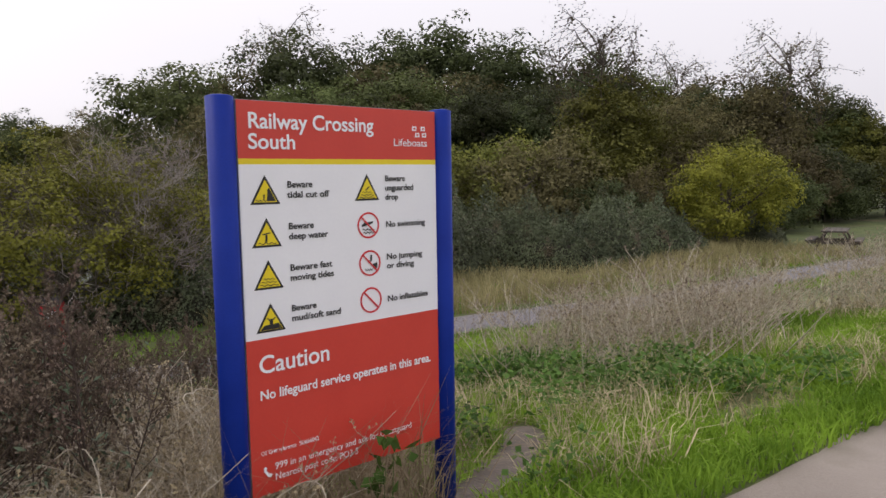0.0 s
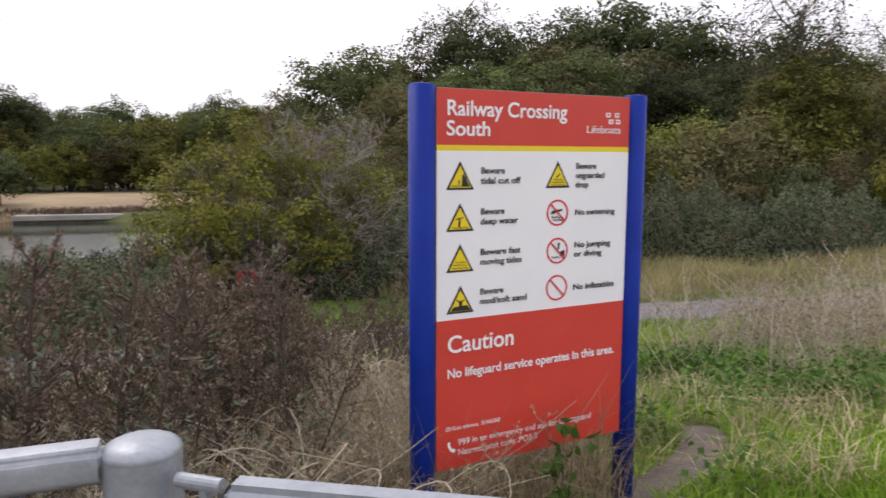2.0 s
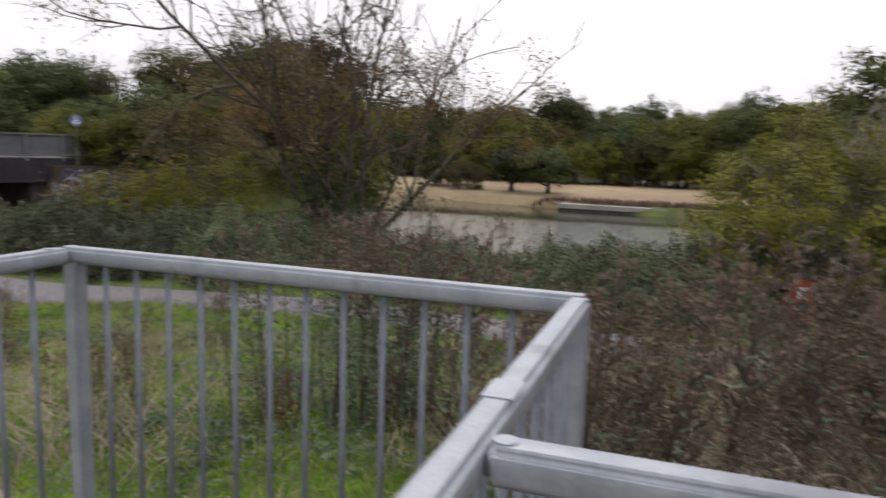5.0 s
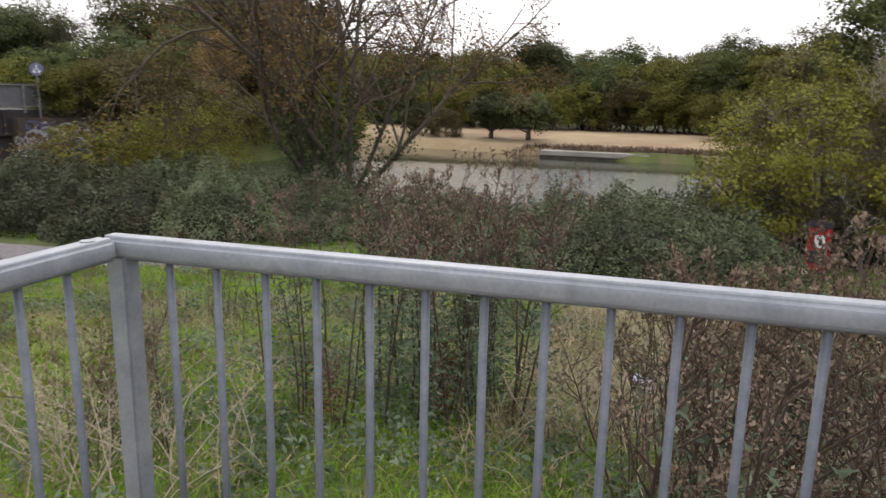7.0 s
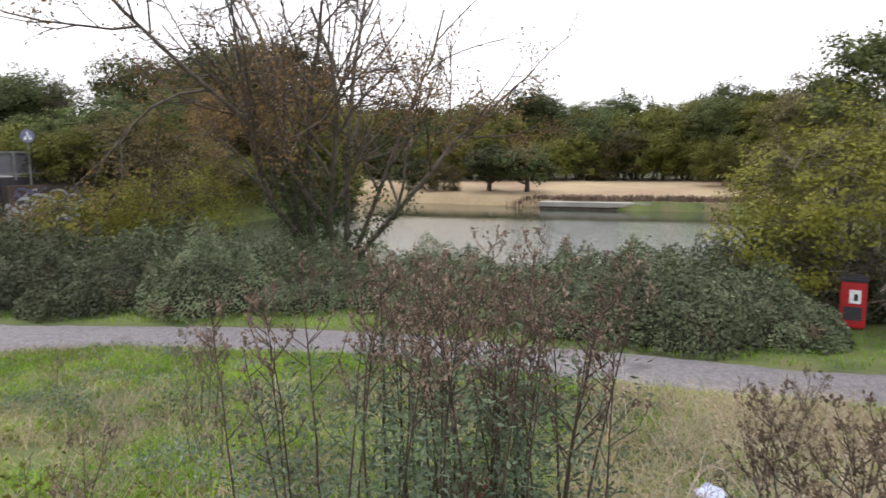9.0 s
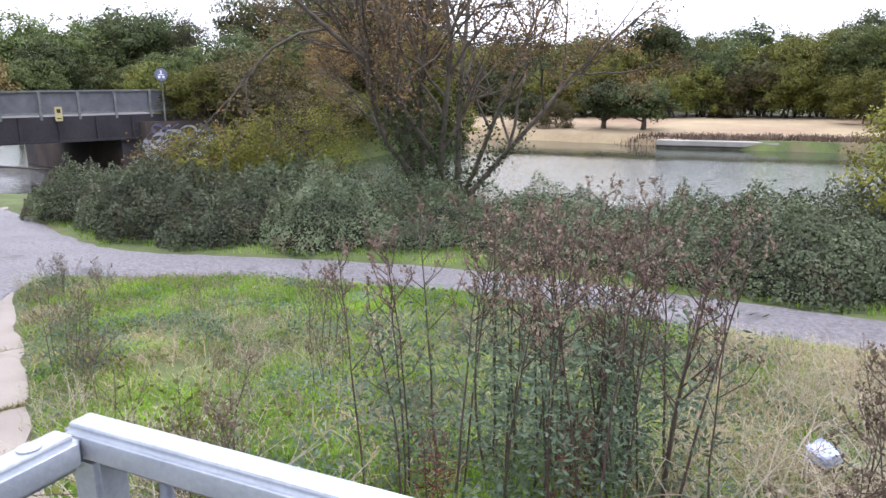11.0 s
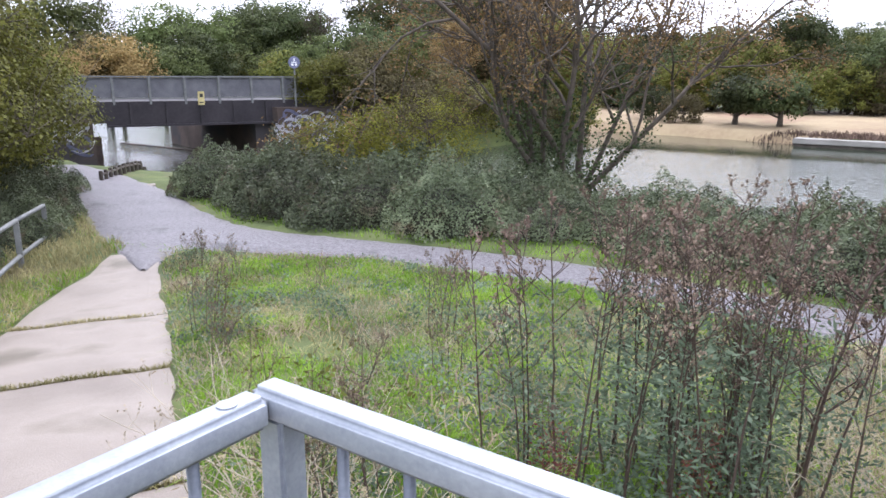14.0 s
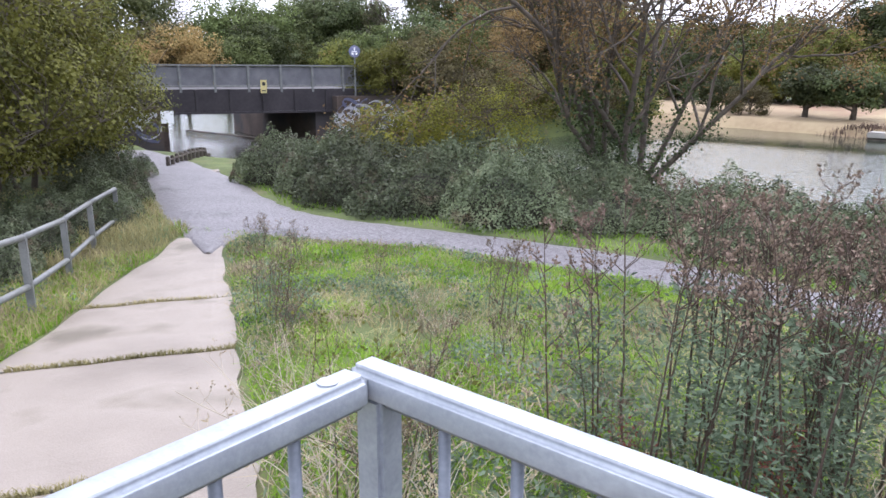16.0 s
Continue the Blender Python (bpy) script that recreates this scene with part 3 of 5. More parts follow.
text("Caution", 0.027, 0.748, 0.066, M_WHITE, 0.32, bold=BOLD)
text("No lifeguard service operates in this area.", 0.027, 0.651, 0.036, M_WHITE, 0.826, bold=0.0009)
text("OS Grid reference", 0.022, 0.446, 0.016, M_WHITE, 0.165)
text("SU666042", 0.178, 0.446, 0.017, M_WHITE, 0.262)
text("999 in an emergency and ask for Coastguard", 0.074, 0.383, 0.026, M_WHITE, 0.712)
text("Nearest post code: PO3 5", 0.074, 0.343, 0.026, M_WHITE, 0.44)
def tri(x, z, s=1.0):
    h, w = 0.104 * s, 0.116 * s
    t = part("warning_triangle", prism([(x - w / 2, z), (x + w / 2, z), (x, z + h)], -0.0012, Matrix.Translation((0, -0.0022, 0))), M_BLACK, sign, "black-edged yellow warning triangle")
    part("yellow_field", prism([(x - w * 0.39, z + h * 0.075), (x + w * 0.39, z + h * 0.075), (x, z + h * 0.84)], -0.0008, Matrix.Translation((0, -0.0036, 0))), M_YEL, t)
    return t
def mark(par, pts, material=None):
    return part("pictogram", prism(pts, -0.0007, Matrix.Translation((0, -0.0046, 0))), material or M_BLACK, par)
def wave(par, x, z, w, th=0.003, amp=0.003, n=14):
    pts = [(x + w * i / n, z + amp * math.sin(i * 1.35)) for i in range(n + 1)]
    return mark(par, pts + [(a, b - th) for a, b in pts[::-1]])
t = tri(0.08, 1.353); mark(t, [(0.085, 1.364), (0.12, 1.364), (0.094, 1.412), (0.088, 1.405)]); wave(t, 0.042, 1.368, 0.04); mark(t, [(0.072, 1.37), (0.076, 1.37), (0.077, 1.388), (0.071, 1.388)])
t = tri(0.08, 1.201); wave(t, 0.045, 1.216, 0.07); mark(t, [(0.072, 1.218), (0.08, 1.218), (0.082, 1.245), (0.074, 1.247)]); mark(t, [(0.062, 1.248), (0.092, 1.254), (0.093, 1.25), (0.063, 1.244)])
t = tri(0.081, 1.05); wave(t, 0.045, 1.066, 0.072); wave(t, 0.052, 1.077, 0.058); wave(t, 0.06, 1.088, 0.044)
t = tri(0.083, 0.895); mark(t, [(0.04, 0.904), (0.126, 0.904), (0.112, 0.924), (0.054, 0.92)]); mark(t, [(0.076, 0.922), (0.09, 0.922), (0.089, 0.942), (0.077, 0.942)]); mark(t, [(0.066, 0.945), (0.07, 0.948), (0.083, 0.934), (0.097, 0.947), (0.1, 0.944), (0.083, 0.928)])
t = tri(0.517, 1.353); wave(t, 0.482, 1.366, 0.07); wave(t, 0.487, 1.376, 0.06); wave(t, 0.495, 1.386, 0.045); mark(t, [(0.507, 1.395), (0.526, 1.41), (0.528, 1.406), (0.511, 1.391)])
def ban(x, z, r=0.052):
    bm = bmesh.new()
    n = 40
    for k in range(n):
        a, b = 2 * math.pi * k / n, 2 * math.pi * (k + 1) / n
        bm.faces.new([bm.verts.new((x + q * math.cos(c), -0.0035, z + q * math.sin(c))) for q, c in ((r * 0.86, a), (r * 0.86, b), (r, b), (r, a))][::-1])
    bmesh.ops.remove_doubles(bm, verts=bm.verts, dist=1e-5)
    bmesh.ops.solidify(bm, geom=bm.faces[:], thickness=0.001)
    o = part("prohibition_ring", bm, M_SIGNRED, sign, "red ring with a slash on white")
    part("slash", box((2 * r * 0.9, 0.001, r * 0.13), Matrix.Translation((x, -0.0052, z)) @ Matrix.Rotation(radians(45), 4, "Y")), M_SIGNRED, o)
    return o
b = ban(0.519, 1.255); wave(b, 0.49, 1.24, 0.058, 0.004); wave(b, 0.494, 1.228, 0.048, 0.004); mark(b, [(0.486, 1.258), (0.5, 1.266), (0.54, 1.27), (0.54, 1.263), (0.505, 1.253), (0.488, 1.25)])
b = ban(0.522, 1.104); wave(b, 0.496, 1.08, 0.036, 0.004); mark(b, [(0.534, 1.082), (0.556, 1.082), (0.556, 1.106), (0.534, 1.1)]); mark(b, [(0.521, 1.11), (0.53, 1.112), (0.532, 1.135), (0.524, 1.137)])
b = ban(0.523, 0.955)
ph = [(0.03, 0.398), (0.037, 0.404), (0.043, 0.396), (0.04, 0.389), (0.051, 0.373), (0.058, 0.374), (0.064, 0.367), (0.058, 0.358), (0.045, 0.363), (0.032, 0.383)]
mark(plate("phone_symbol", 0.03, 0.031, 0.385, 0.386, M_WHITE, 0.003, 0.001), ph, M_WHITE)
# ---- bridge ----
bridge = tagged(new("road_bridge"), "low dark steel bridge with a grey mesh parapet over water", "bridge")
B1 = Vector((-25.2, 14.7, 0)); BD = Vector((0.466, 0.885, 0)).normalized(); BN = Vector((-0.95, 0.31, 0)).normalized()
BM = Matrix.Translation(B1) @ Matrix.Rotation(math.atan2(BD.y, BD.x), 4, "Z")
skew = BM.to_3x3().inverted() @ BN
def bx(name, x0, x1, y0, y1, z0, z1, material, par=bridge, label="", bev=0.0):
    """A block in the bridge's own axes: x along the deck, y towards its far side along the skewed stream."""
    bm = box((x1 - x0, 1, z1 - z0), Matrix.Translation(((x0 + x1) / 2, 0, (z0 + z1) / 2)), bev)
    for v in bm.verts:
        d = y0 + (v.co.y + 0.5) * (y1 - y0)
        v.co = BM @ Vector((v.co.x + skew.x * d, skew.y * d, v.co.z))
    return part(name, bm, material, par, label)
bx("girder", -4.0, 8.6, 0, 0.35, -0.28, 0.62, M_STEELD, label="dark riveted steel girder")
bx("girder", -4.0, 8.6, 6.5, 6.85, -0.5, 0.62, M_STEELD)
bx("flange", -4.0, 8.6, -0.12, 0.45, -0.34, -0.26, M_STEELD)
bx("deck", -4.0, 8.6, 0.35, 6.5, 0.25, 0.55, M_STEELD)
for k in range(9):
    bx("stiffener", -3.4 + k * 1.3, -3.3 + k * 1.3, -0.08, 0.0, -0.26, 0.62, M_STEELD)
for k in range(9):
    x = -3.9 + k * 1.3
    pn = bx("mesh_panel", x + 0.05, x + 1.25, 0.1, 0.13, 0.78, 1.5, M_PARAPET, label="grey close-mesh parapet panel")
    bx("parapet_post", x - 0.04, x + 0.04, -0.02, 0.1, 0.5, 1.56, M_RAILG)
for z in (0.74, 1.55):
    bx("parapet_rail", -4.0, 8.6, 0.0, 0.12, z - 0.03, z + 0.03, M_RAILG)
bx("mesh_panel", -4.0, 8.6, 6.6, 6.65, 0.78, 1.5, M_PARAPET)
bx("abutment", 5.3, 6.2, 0.1, 12.0, -2.6, -0.28, M_BRICK, label="dark stained brick abutment")
bx("abutment", -4.2, -0.55, 0.1, 12.0, -2.6, -0.28, M_BRICK, label="dark stained brick abutment")
fd = Vector((-36, 20.3, 0)) - Vector((-23.6, 19.9, 0))
part("footing_ledge", box((fd.length - 3.5, 0.3, 0.3), Matrix.Translation((-31.6, 21.2, -2.1)) @ Matrix.Rotation(math.atan2(fd.y, fd.x), 4, "Z"), 0.03), M_BRICK, bridge, "dark low footing ledge at the water")
ww = bx("wing_wall", 6.0, 10.2, -0.5, 0.1, -2.6, 0.32, M_BRICK, label="brick wing wall sprayed with pale graffiti")
wl = bx("wing_wall", -4.2, -0.9, -0.6, 0.1, -2.6, 0.0, M_BRICK, label="red brick wing wall with graffiti")
gr = np.random.default_rng(11)
def graffiti(par, x0, x1, z0, z1, n):
    for k in range(n):
        x = gr.uniform(x0, x1); z = gr.uniform(z0, z1)
        pts = []
        for a in np.linspace(0, gr.uniform(2.5, 6), 12):
            pts.append((x + 0.3 * math.cos(a) * (1 + 0.15 * a), z + 0.36 * math.sin(a * 0.9 + k)))
        w = gr.uniform(0.03, 0.065)
        bm = bmesh.new()
        prev = None
        for i, (a, c) in enumerate(pts):
            d = -0.51 if par is ww else -0.61
            v = [bm.verts.new(BM @ Vector((a + skew.x * d + s * w * 0.7, skew.y * d - 0.004 - 0.0005 * k, c + s * w))) for s in (-1, 1)]
            if prev: bm.faces.new((prev[0], v[0], v[1], prev[1]))
            prev = v
        bmesh.ops.solidify(bm, geom=bm.faces[:], thickness=0.002)
        part("graffiti_stroke", bm, M_GRAFW if k % 4 else M_GRAFB, par)
graffiti(ww, 6.2, 9.2, -0.8, -0.15, 34)
graffiti(wl, -2.2, -1.0, -1.0, -0.25, 10)
ys = bx("warning_plate", 3.02, 3.26, -0.14, -0.1, 0.46, 0.98, M_PLATE, label="small faded yellow warning plate")
bx("warning_mark", 3.08, 3.2, -0.16, -0.145, 0.76, 0.9, M_BLACK, ys)
bx("warning_mark", 3.06, 3.22, -0.16, -0.145, 0.54, 0.58, M_BLACK, ys)
nb = bx("notice_board", -0.95, -0.5, -0.75, -0.68, -0.62, -0.15, M_WHITE, label="white notice board")

def round_sign():
    s = tagged(new("round_road_sign"), "round pale blue cycle route sign on a grey post", "road sign")
    p = Vector((-21.6, 20.6, 0)); d = Vector((0.72, -0.69, 0))
    part("post", rod(p + Vector((0, 0, -0.5)), p + Vector((0, 0, 2.38)), 0.035, n=10), M_RAILG, s)
    disc = part("disc", rod(p + Vector((0, 0, 2.13)) + d * 0.05, p + Vector((0, 0, 2.13)) + d * 0.07, 0.24, n=28), M_GRAFB, s, "faded blue disc")
    turned = Matrix.Translation(p + Vector((0, 0, 2.13)) + d * 0.074) @ Matrix.Rotation(math.atan2(d.y, d.x) + math.pi / 2, 4, "Z")
    for x, z, w, h in ((0, 0.1, 0.05, 0.12), (0, 0.0, 0.2, 0.035), (-0.08, -0.09, 0.09, 0.09), (0.08, -0.09, 0.09, 0.09)):
        part("white_symbol", box((w, 0.006, h), turned @ Matrix.Translation((x, 0, z)), 0.002), M_WHITE, disc)
round_sign()

bol = tagged(new("timber_bollard"), "short dark timber bollard edging the path", "bollard", "row of bollards by the water")
part("shaft", rod((0, 0, -0.1), (0, 0, 0.27), 0.055, n=10), M_WOOD, bol)
part("top", rod((0, 0, 0.27), (0, 0, 0.295), 0.055, n=10, r2=0.04), M_WOOD, bol)
ends = []
for i in range(13):
    x, y = -17.3 - 0.22 * i, 9.45 + 0.265 * i
    m = Matrix.Translation((x, y, float(land(x, y))))
    ends.append(m.translation + Vector((0.06, -0.05, 0.2)))
    if i == 0: bol.matrix_world = m
    else: copy_thing(bol, m)
edge = tagged(new("timber_edging"), "low weathered timber rail along a row of short posts", "edging")
for a, b in zip(ends, ends[1:]):
    part("board", rod(a, b, 0.03, n=8), M_WOOD, edge)

# grey tubular rail by the ramp
hr = tagged(new("path_handrail"), "weathered grey metal handrail with two rails beside the path", "handrail")
hp = [(-4.1, -0.2), (-5.5, 0.9), (-6.8, 1.94), (-8.25, 2.92), (-9.72, 3.9), (-11.1, 4.95)]
tops = []
for i, (x, y) in enumerate(hp):
    z = float(land(x, y)) - (0, 0, 0.0, 0.06, 0.12, 0.2)[i]
    tops.append(Vector((x, y, z)))
    part("post", box((0.07, 0.07, 1.05), Matrix.Translation((x, y, z + 0.27)) @ Matrix.Rotation(-0.56, 4, "Z"), 0.006), M_RAILG, hr)
for a, b in zip(tops, tops[1:]):
    for h in (0.8, 0.3):
        p, q = a + Vector((0, 0, h)), b + Vector((0, 0, h))
        part("rail", rod(p, q, 0.032, n=12), M_RAILG, hr, smooth=True)

# red bin
bin_ = tagged(new("litter_bin"), "red dog waste bin with a white label under a bush", "bin")
bin_.matrix_world = Matrix.Translation((3.62, 11.05, float(land(3.62, 11.05)))) @ Matrix.Rotation(radians(-15), 4, "Z")
part("body", box((0.34, 0.3, 0.7), Matrix.Translation((0, 0, 0.38)), 0.02), M_BINRED, bin_)
part("lid", box((0.37, 0.33, 0.07), Matrix.Translation((0, 0, 0.755)) @ Matrix.Rotation(0.06, 4, "X"), 0.02), M_BINDK, bin_)
part("label_plate", box((0.15, 0.006, 0.2), Matrix.Translation((0.02, -0.152, 0.5))), M_WHITE, bin_, "white label")
part("label_mark", box((0.05, 0.004, 0.1), Matrix.Translation((0.03, -0.157, 0.49))), M_BLACK, bin_)
part("hatch", box((0.24, 0.01, 0.2), Matrix.Translation((0, -0.152, 0.25)), 0.003), M_BINDK, bin_, "dark front hatch")
part("post", box((0.08, 0.08, 0.2), Matrix.Translation((0, 0, 0.06))), M_BINDK, bin_)

# plastic tub in the weeds
tub = tagged(new("plastic_tub"), "crumpled pale blue and navy plastic tub thrown in the grass", "litter")
tub.matrix_world = Matrix.Translation((1.13, 3.47, float(land(1.13, 3.47)))) @ pose(0, 0, 0, 8, -10, 25) @ Matrix.Scale(0.95, 4)
part("body", rod((0, 0, 0), (0, 0, 0.1), 0.06, n=16, r2=0.08), M_TUB, tub, "navy blue tub")
bm = rod((0, 0, 0.1), (0, 0, 0.15), 0.1, n=18, r2=0.085)
for v in bm.verts: v.co += Vector((0.006 * math.sin(v.co.y * 90), 0.005 * math.sin(v.co.x * 80), 0.01 * math.sin(v.co.x * 60)))
part("lid", bm, M_TUBLID, tub, "crinkled pale blue lid")

# picnic table
pt = tagged(new("picnic_table"), "dark weathered wooden picnic table with benches on grass", "picnic table")
tx, ty = 25.8, 9.95
pt.matrix_world = Matrix.Translation((tx, ty, float(land(tx, ty)))) @ Matrix.Rotation(0.4, 4, "Z")
for k in range(4):
    part("tabletop_board", box((1.7, 0.17, 0.05), Matrix.Translation((0, -0.27 + k * 0.18, 0.74)), 0.006), M_WOOD, pt)
for y in (-0.68, 0.68):
    part("bench_board", box((1.7, 0.24, 0.05), Matrix.Translation((0, y, 0.44)), 0.006), M_WOOD, pt)
for x in (-0.6, 0.6):
    part("crossbeam", box((0.06, 1.5, 0.1), Matrix.Translation((x, 0, 0.38))), M_WOOD, pt)
    for s in (-1, 1):
        part("leg", box((0.08, 0.06, 0.85), Matrix.Translation((x, 0.42 * s, 0.36)) @ Matrix.Rotation(0.42 * s, 4, "X")), M_WOOD, pt)

# quay on the far bank
qy = tagged(new("stone_quay"), "low pale concrete landing edge on the far pond bank", "quay", kind="structure")
part("edge", box((6.4, 1.0, 0.28), Matrix.Translation((-2.6, 41.6, -1.72)) @ Matrix.Rotation(-0.06, 4, "Z"), 0.03), M_STONE, qy)
part("front", box((6.3, 0.8, 0.8), Matrix.Translation((-2.6, 41.6, -2.2)) @ Matrix.Rotation(-0.06, 4, "Z"), 0.02), M_WOOD, qy)

# ---- plants ----
def tree_meshes(name, h, rx, rz, zc, n_tip, per_tip, leaf, material, seed, trunk_r=0.12, stems=1, clump=0.45, n_limb=9, shell=0.55, bare=0.0, wood=None, squash=1.0, droop=0.0, twigs=True, flat=0.75, heads=0):
    """Trunk with limbs and twigs, and a crown of separate leaves round the twig ends; h: top of the crown, zc: its middle; heads: rounded masses the crown is made of."""
    r = np.random.default_rng(seed)
    d = r.normal(size=(n_tip, 3)); d /= np.linalg.norm(d, axis=1)[:, None]
    rad = r.uniform(shell, 1.0, n_tip) ** 0.7
    lump = 1 + 0.28 * np.sin(d[:, 0] * 4 + seed) * np.cos(d[:, 1] * 5 - seed) + 0.18 * np.sin(d[:, 2] * 7 + d[:, 0] * 6 + seed * 2) + r.normal(0, 0.07, n_tip)
    T = d * rad[:, None] * lump[:, None] * np.array((rx, rx * squash, rz)) + np.array((0, 0, zc))
    if heads:
        g_ = (np.arange(heads) + 0.5) / heads
        pol = np.arccos(1 - 1.75 * g_); az = 2.39996 * np.arange(heads) + r.normal(0, 0.3, heads)
        C = np.stack([np.sin(pol) * np.cos(az), np.sin(pol) * np.sin(az), np.cos(pol)], 1) * r.uniform(0.55, 0.85, heads)[:, None] * np.array((rx, rx * squash, rz)) + np.array((0, 0, zc))
        size = r.uniform(0.26, 0.46, heads) * min(rx, rz)
        own_head = r.integers(heads, size=n_tip)
        dd = d.copy(); dd[:, 2] = np.where(dd[:, 2] < 0, dd[:, 2] * 0.5, dd[:, 2])
        T = C[own_head] + dd * (size[own_head] * r.uniform(0.75, 1.05, n_tip))[:, None]
    T[:, 2] = np.maximum(T[:, 2], 0.25 + r.uniform(0, 0.4, n_tip))
    T[:, 2] -= droop * np.hypot(T[:, 0], T[:, 1]) ** 2 / max(rx, 0.1)
    lines = []
    foot = [(r.normal(0, 0.16 * (stems > 1)) * stems ** 0.5, r.normal(0, 0.16 * (stems > 1)) * stems ** 0.5) for _ in range(stems)]
    tops = []
    for s in range(stems):
        lean = np.array((r.normal(0, 0.25), r.normal(0, 0.25))) * rx * (0.35 if stems == 1 else 0.75)
        k = np.linspace(0, 1, 9)
        P = np.stack([foot[s][0] + lean[0] * k + 0.03 * h * np.sin(k * 5 + s), foot[s][1] + lean[1] * k + 0.03 * h * np.cos(k * 4 + s), k * (zc + rz * 0.75) - 0.15], 1)
        tops.append(P)
        lines.append((P, trunk_r * (1 - 0.85 * k) * (1.0 if stems == 1 else 0.75)))
    cent = T[r.choice(n_tip, min(n_limb * stems, n_tip), replace=False)]
    own = np.argmin(((T[:, None, :] - cent[None]) ** 2).sum(-1), 1)
    limb = []
    for c in cent:
        P = tops[r.integers(stems)]
        a = np.clip(np.argmin(np.abs(P[:, 2] - max(c[2] - 0.6 * math.hypot(c[0], c[1]), 0.18 * h))), 1, 7)
        k = np.linspace(0, 1, 6)[:, None]
        mid = (P[a] * 0.45 + c * 0.55) + np.array((0, 0, -0.03 * h)) + r.normal(0, 0.035 * h, 3)
        Q = (1 - k) ** 2 * P[a] + 2 * k * (1 - k) * mid + k ** 2 * c
        limb.append(Q)
        lines.append((Q, trunk_r * 0.36 * (1 - 0.8 * k[:, 0])))
    tw = []
    if twigs:
        for i in range(n_tip):
            Q = limb[own[i]]
            b = Q[1 + np.argmin(((Q[1:] - T[i]) ** 2).sum(1))]
            mid = (b + T[i]) / 2 + r.normal(0, 0.06 * rx, 3)
            tw.append((np.stack([b, mid, T[i], T[i] + (T[i] - b) * 0.12 + np.array((0, 0, 0.03 * h))]), trunk_r * np.array((0.09, 0.06, 0.035, 0.012)) + 0.0015))
    parts = [tubes(lines, 7)]
    if tw: parts.append(tubes(tw, 4))
    V, F = join(parts)
    wood_me = mesh_np("trunk", V, F, wood or M_BARK, True)
    kept = r.uniform(size=n_tip) >= bare
    keep = T[kept]
    q = r.normal(size=(len(keep) * per_tip, 3)); q *= (1.5 * r.uniform(size=len(q)) ** 0.4 / np.linalg.norm(q, axis=1))[:, None]
    P = np.repeat(keep, per_tip, 0) + q * clump * np.repeat(r.uniform(0.7, 1.25, len(keep)), per_tip)[:, None] * np.array((1, 1, flat))
    P[:, 2] = np.maximum(P[:, 2], 0.05)
    hub = C[own_head[kept]] if heads else np.array((0, 0, zc - 0.3 * rz))
    rad_out = keep - hub; rad_out /= np.linalg.norm(rad_out, axis=1)[:, None] + 1e-9
    out = q * 0.55 + np.repeat(rad_out, per_tip, 0) * 0.8 + np.array((0, 0, 0.55))
    V, F = leaves(P, leaf, leaf * 0.66, 0.0, None, r, out)
    return wood_me, mesh_np("crown", V, F, material)

def plant(name, meshes, x, y, label, category="tree", group="", scale=1.0, turn=0.0, sink=0.05, parts=("trunk", "crown"), z=None, tall=1.0):
    o = tagged(new(name), label, category, group)
    o.matrix_world = Matrix.Translation((x, y, (float(land(x, y)) if z is None else z) - sink)) @ Matrix.Rotation(turn, 4, "Z") @ Matrix.Diagonal((scale, scale, scale * tall, 1))
    for pn, me in zip(parts, meshes):
        p = part(pn, me, None, o)
        if pn in ("seed_growth", "foliage", "cane_tangle"):
            p["kind"] = "stuff"
    return o

# woods
WOOD = {
    "dg": tree_meshes("t", 9, 3.5, 3.5, 5.3, 330, 60, 0.17, M_DGREEN, 1, 0.2, clump=0.42, n_limb=12, twigs=False, flat=0.6, heads=34),
    "mg": tree_meshes("t", 9, 3.8, 3.1, 5.1, 330, 60, 0.17, M_MGREEN, 2, 0.2, clump=0.42, n_limb=12, twigs=False, flat=0.5, heads=30),
    "ol": tree_meshes("t", 8, 3.1, 3.3, 4.3, 300, 52, 0.17, M_OLIVE, 3, 0.18, clump=0.4, n_limb=12, twigs=False, flat=0.6, heads=36),
    "du": tree_meshes("t", 8, 3.3, 3.2, 4.5, 300, 52, 0.17, M_DUSK, 4, 0.18, clump=0.4, n_limb=12, twigs=False, flat=0.6, heads=34),
    "ru": tree_meshes("t", 8, 2.9, 2.9, 4.6, 260, 34, 0.17, M_RUST, 5, 0.17, clump=0.4, n_limb=12, heads=30),
    "ba": tree_meshes("t", 9, 2.4, 3.0, 6.0, 300, 9, 0.14, M_DUSK, 6, 0.14, clump=0.3, n_limb=14),
    "nt": tree_meshes("t", 6, 2.8, 2.8, 2.75, 520, 62, 0.085, M_OLIVE, 12, 0.1, stems=3, clump=0.3, n_limb=9, heads=44),
    "yg": tree_meshes("t", 5, 2.5, 1.9, 2.2, 300, 56, 0.12, M_YGREEN, 8, 0.13, stems=3, clump=0.3, n_limb=7, twigs=False, heads=34),
    "bo": tree_meshes("t", 4, 2.5, 1.8, 1.6, 250, 46, 0.14, M_OLIVE, 9, 0.09, stems=4, clump=0.32, n_limb=6, twigs=False, heads=26),
    "bd": tree_meshes("t", 4, 2.5, 1.9, 1.6, 250, 44, 0.14, M_DUSK, 10, 0.09, stems=4, clump=0.32, n_limb=6, heads=26),
    "bg": tree_meshes("t", 4, 2.6, 1.7, 1.5, 250, 46, 0.14, M_DGREEN, 11, 0.09, stems=4, clump=0.32, n_limb=6, twigs=False, heads=26),
}
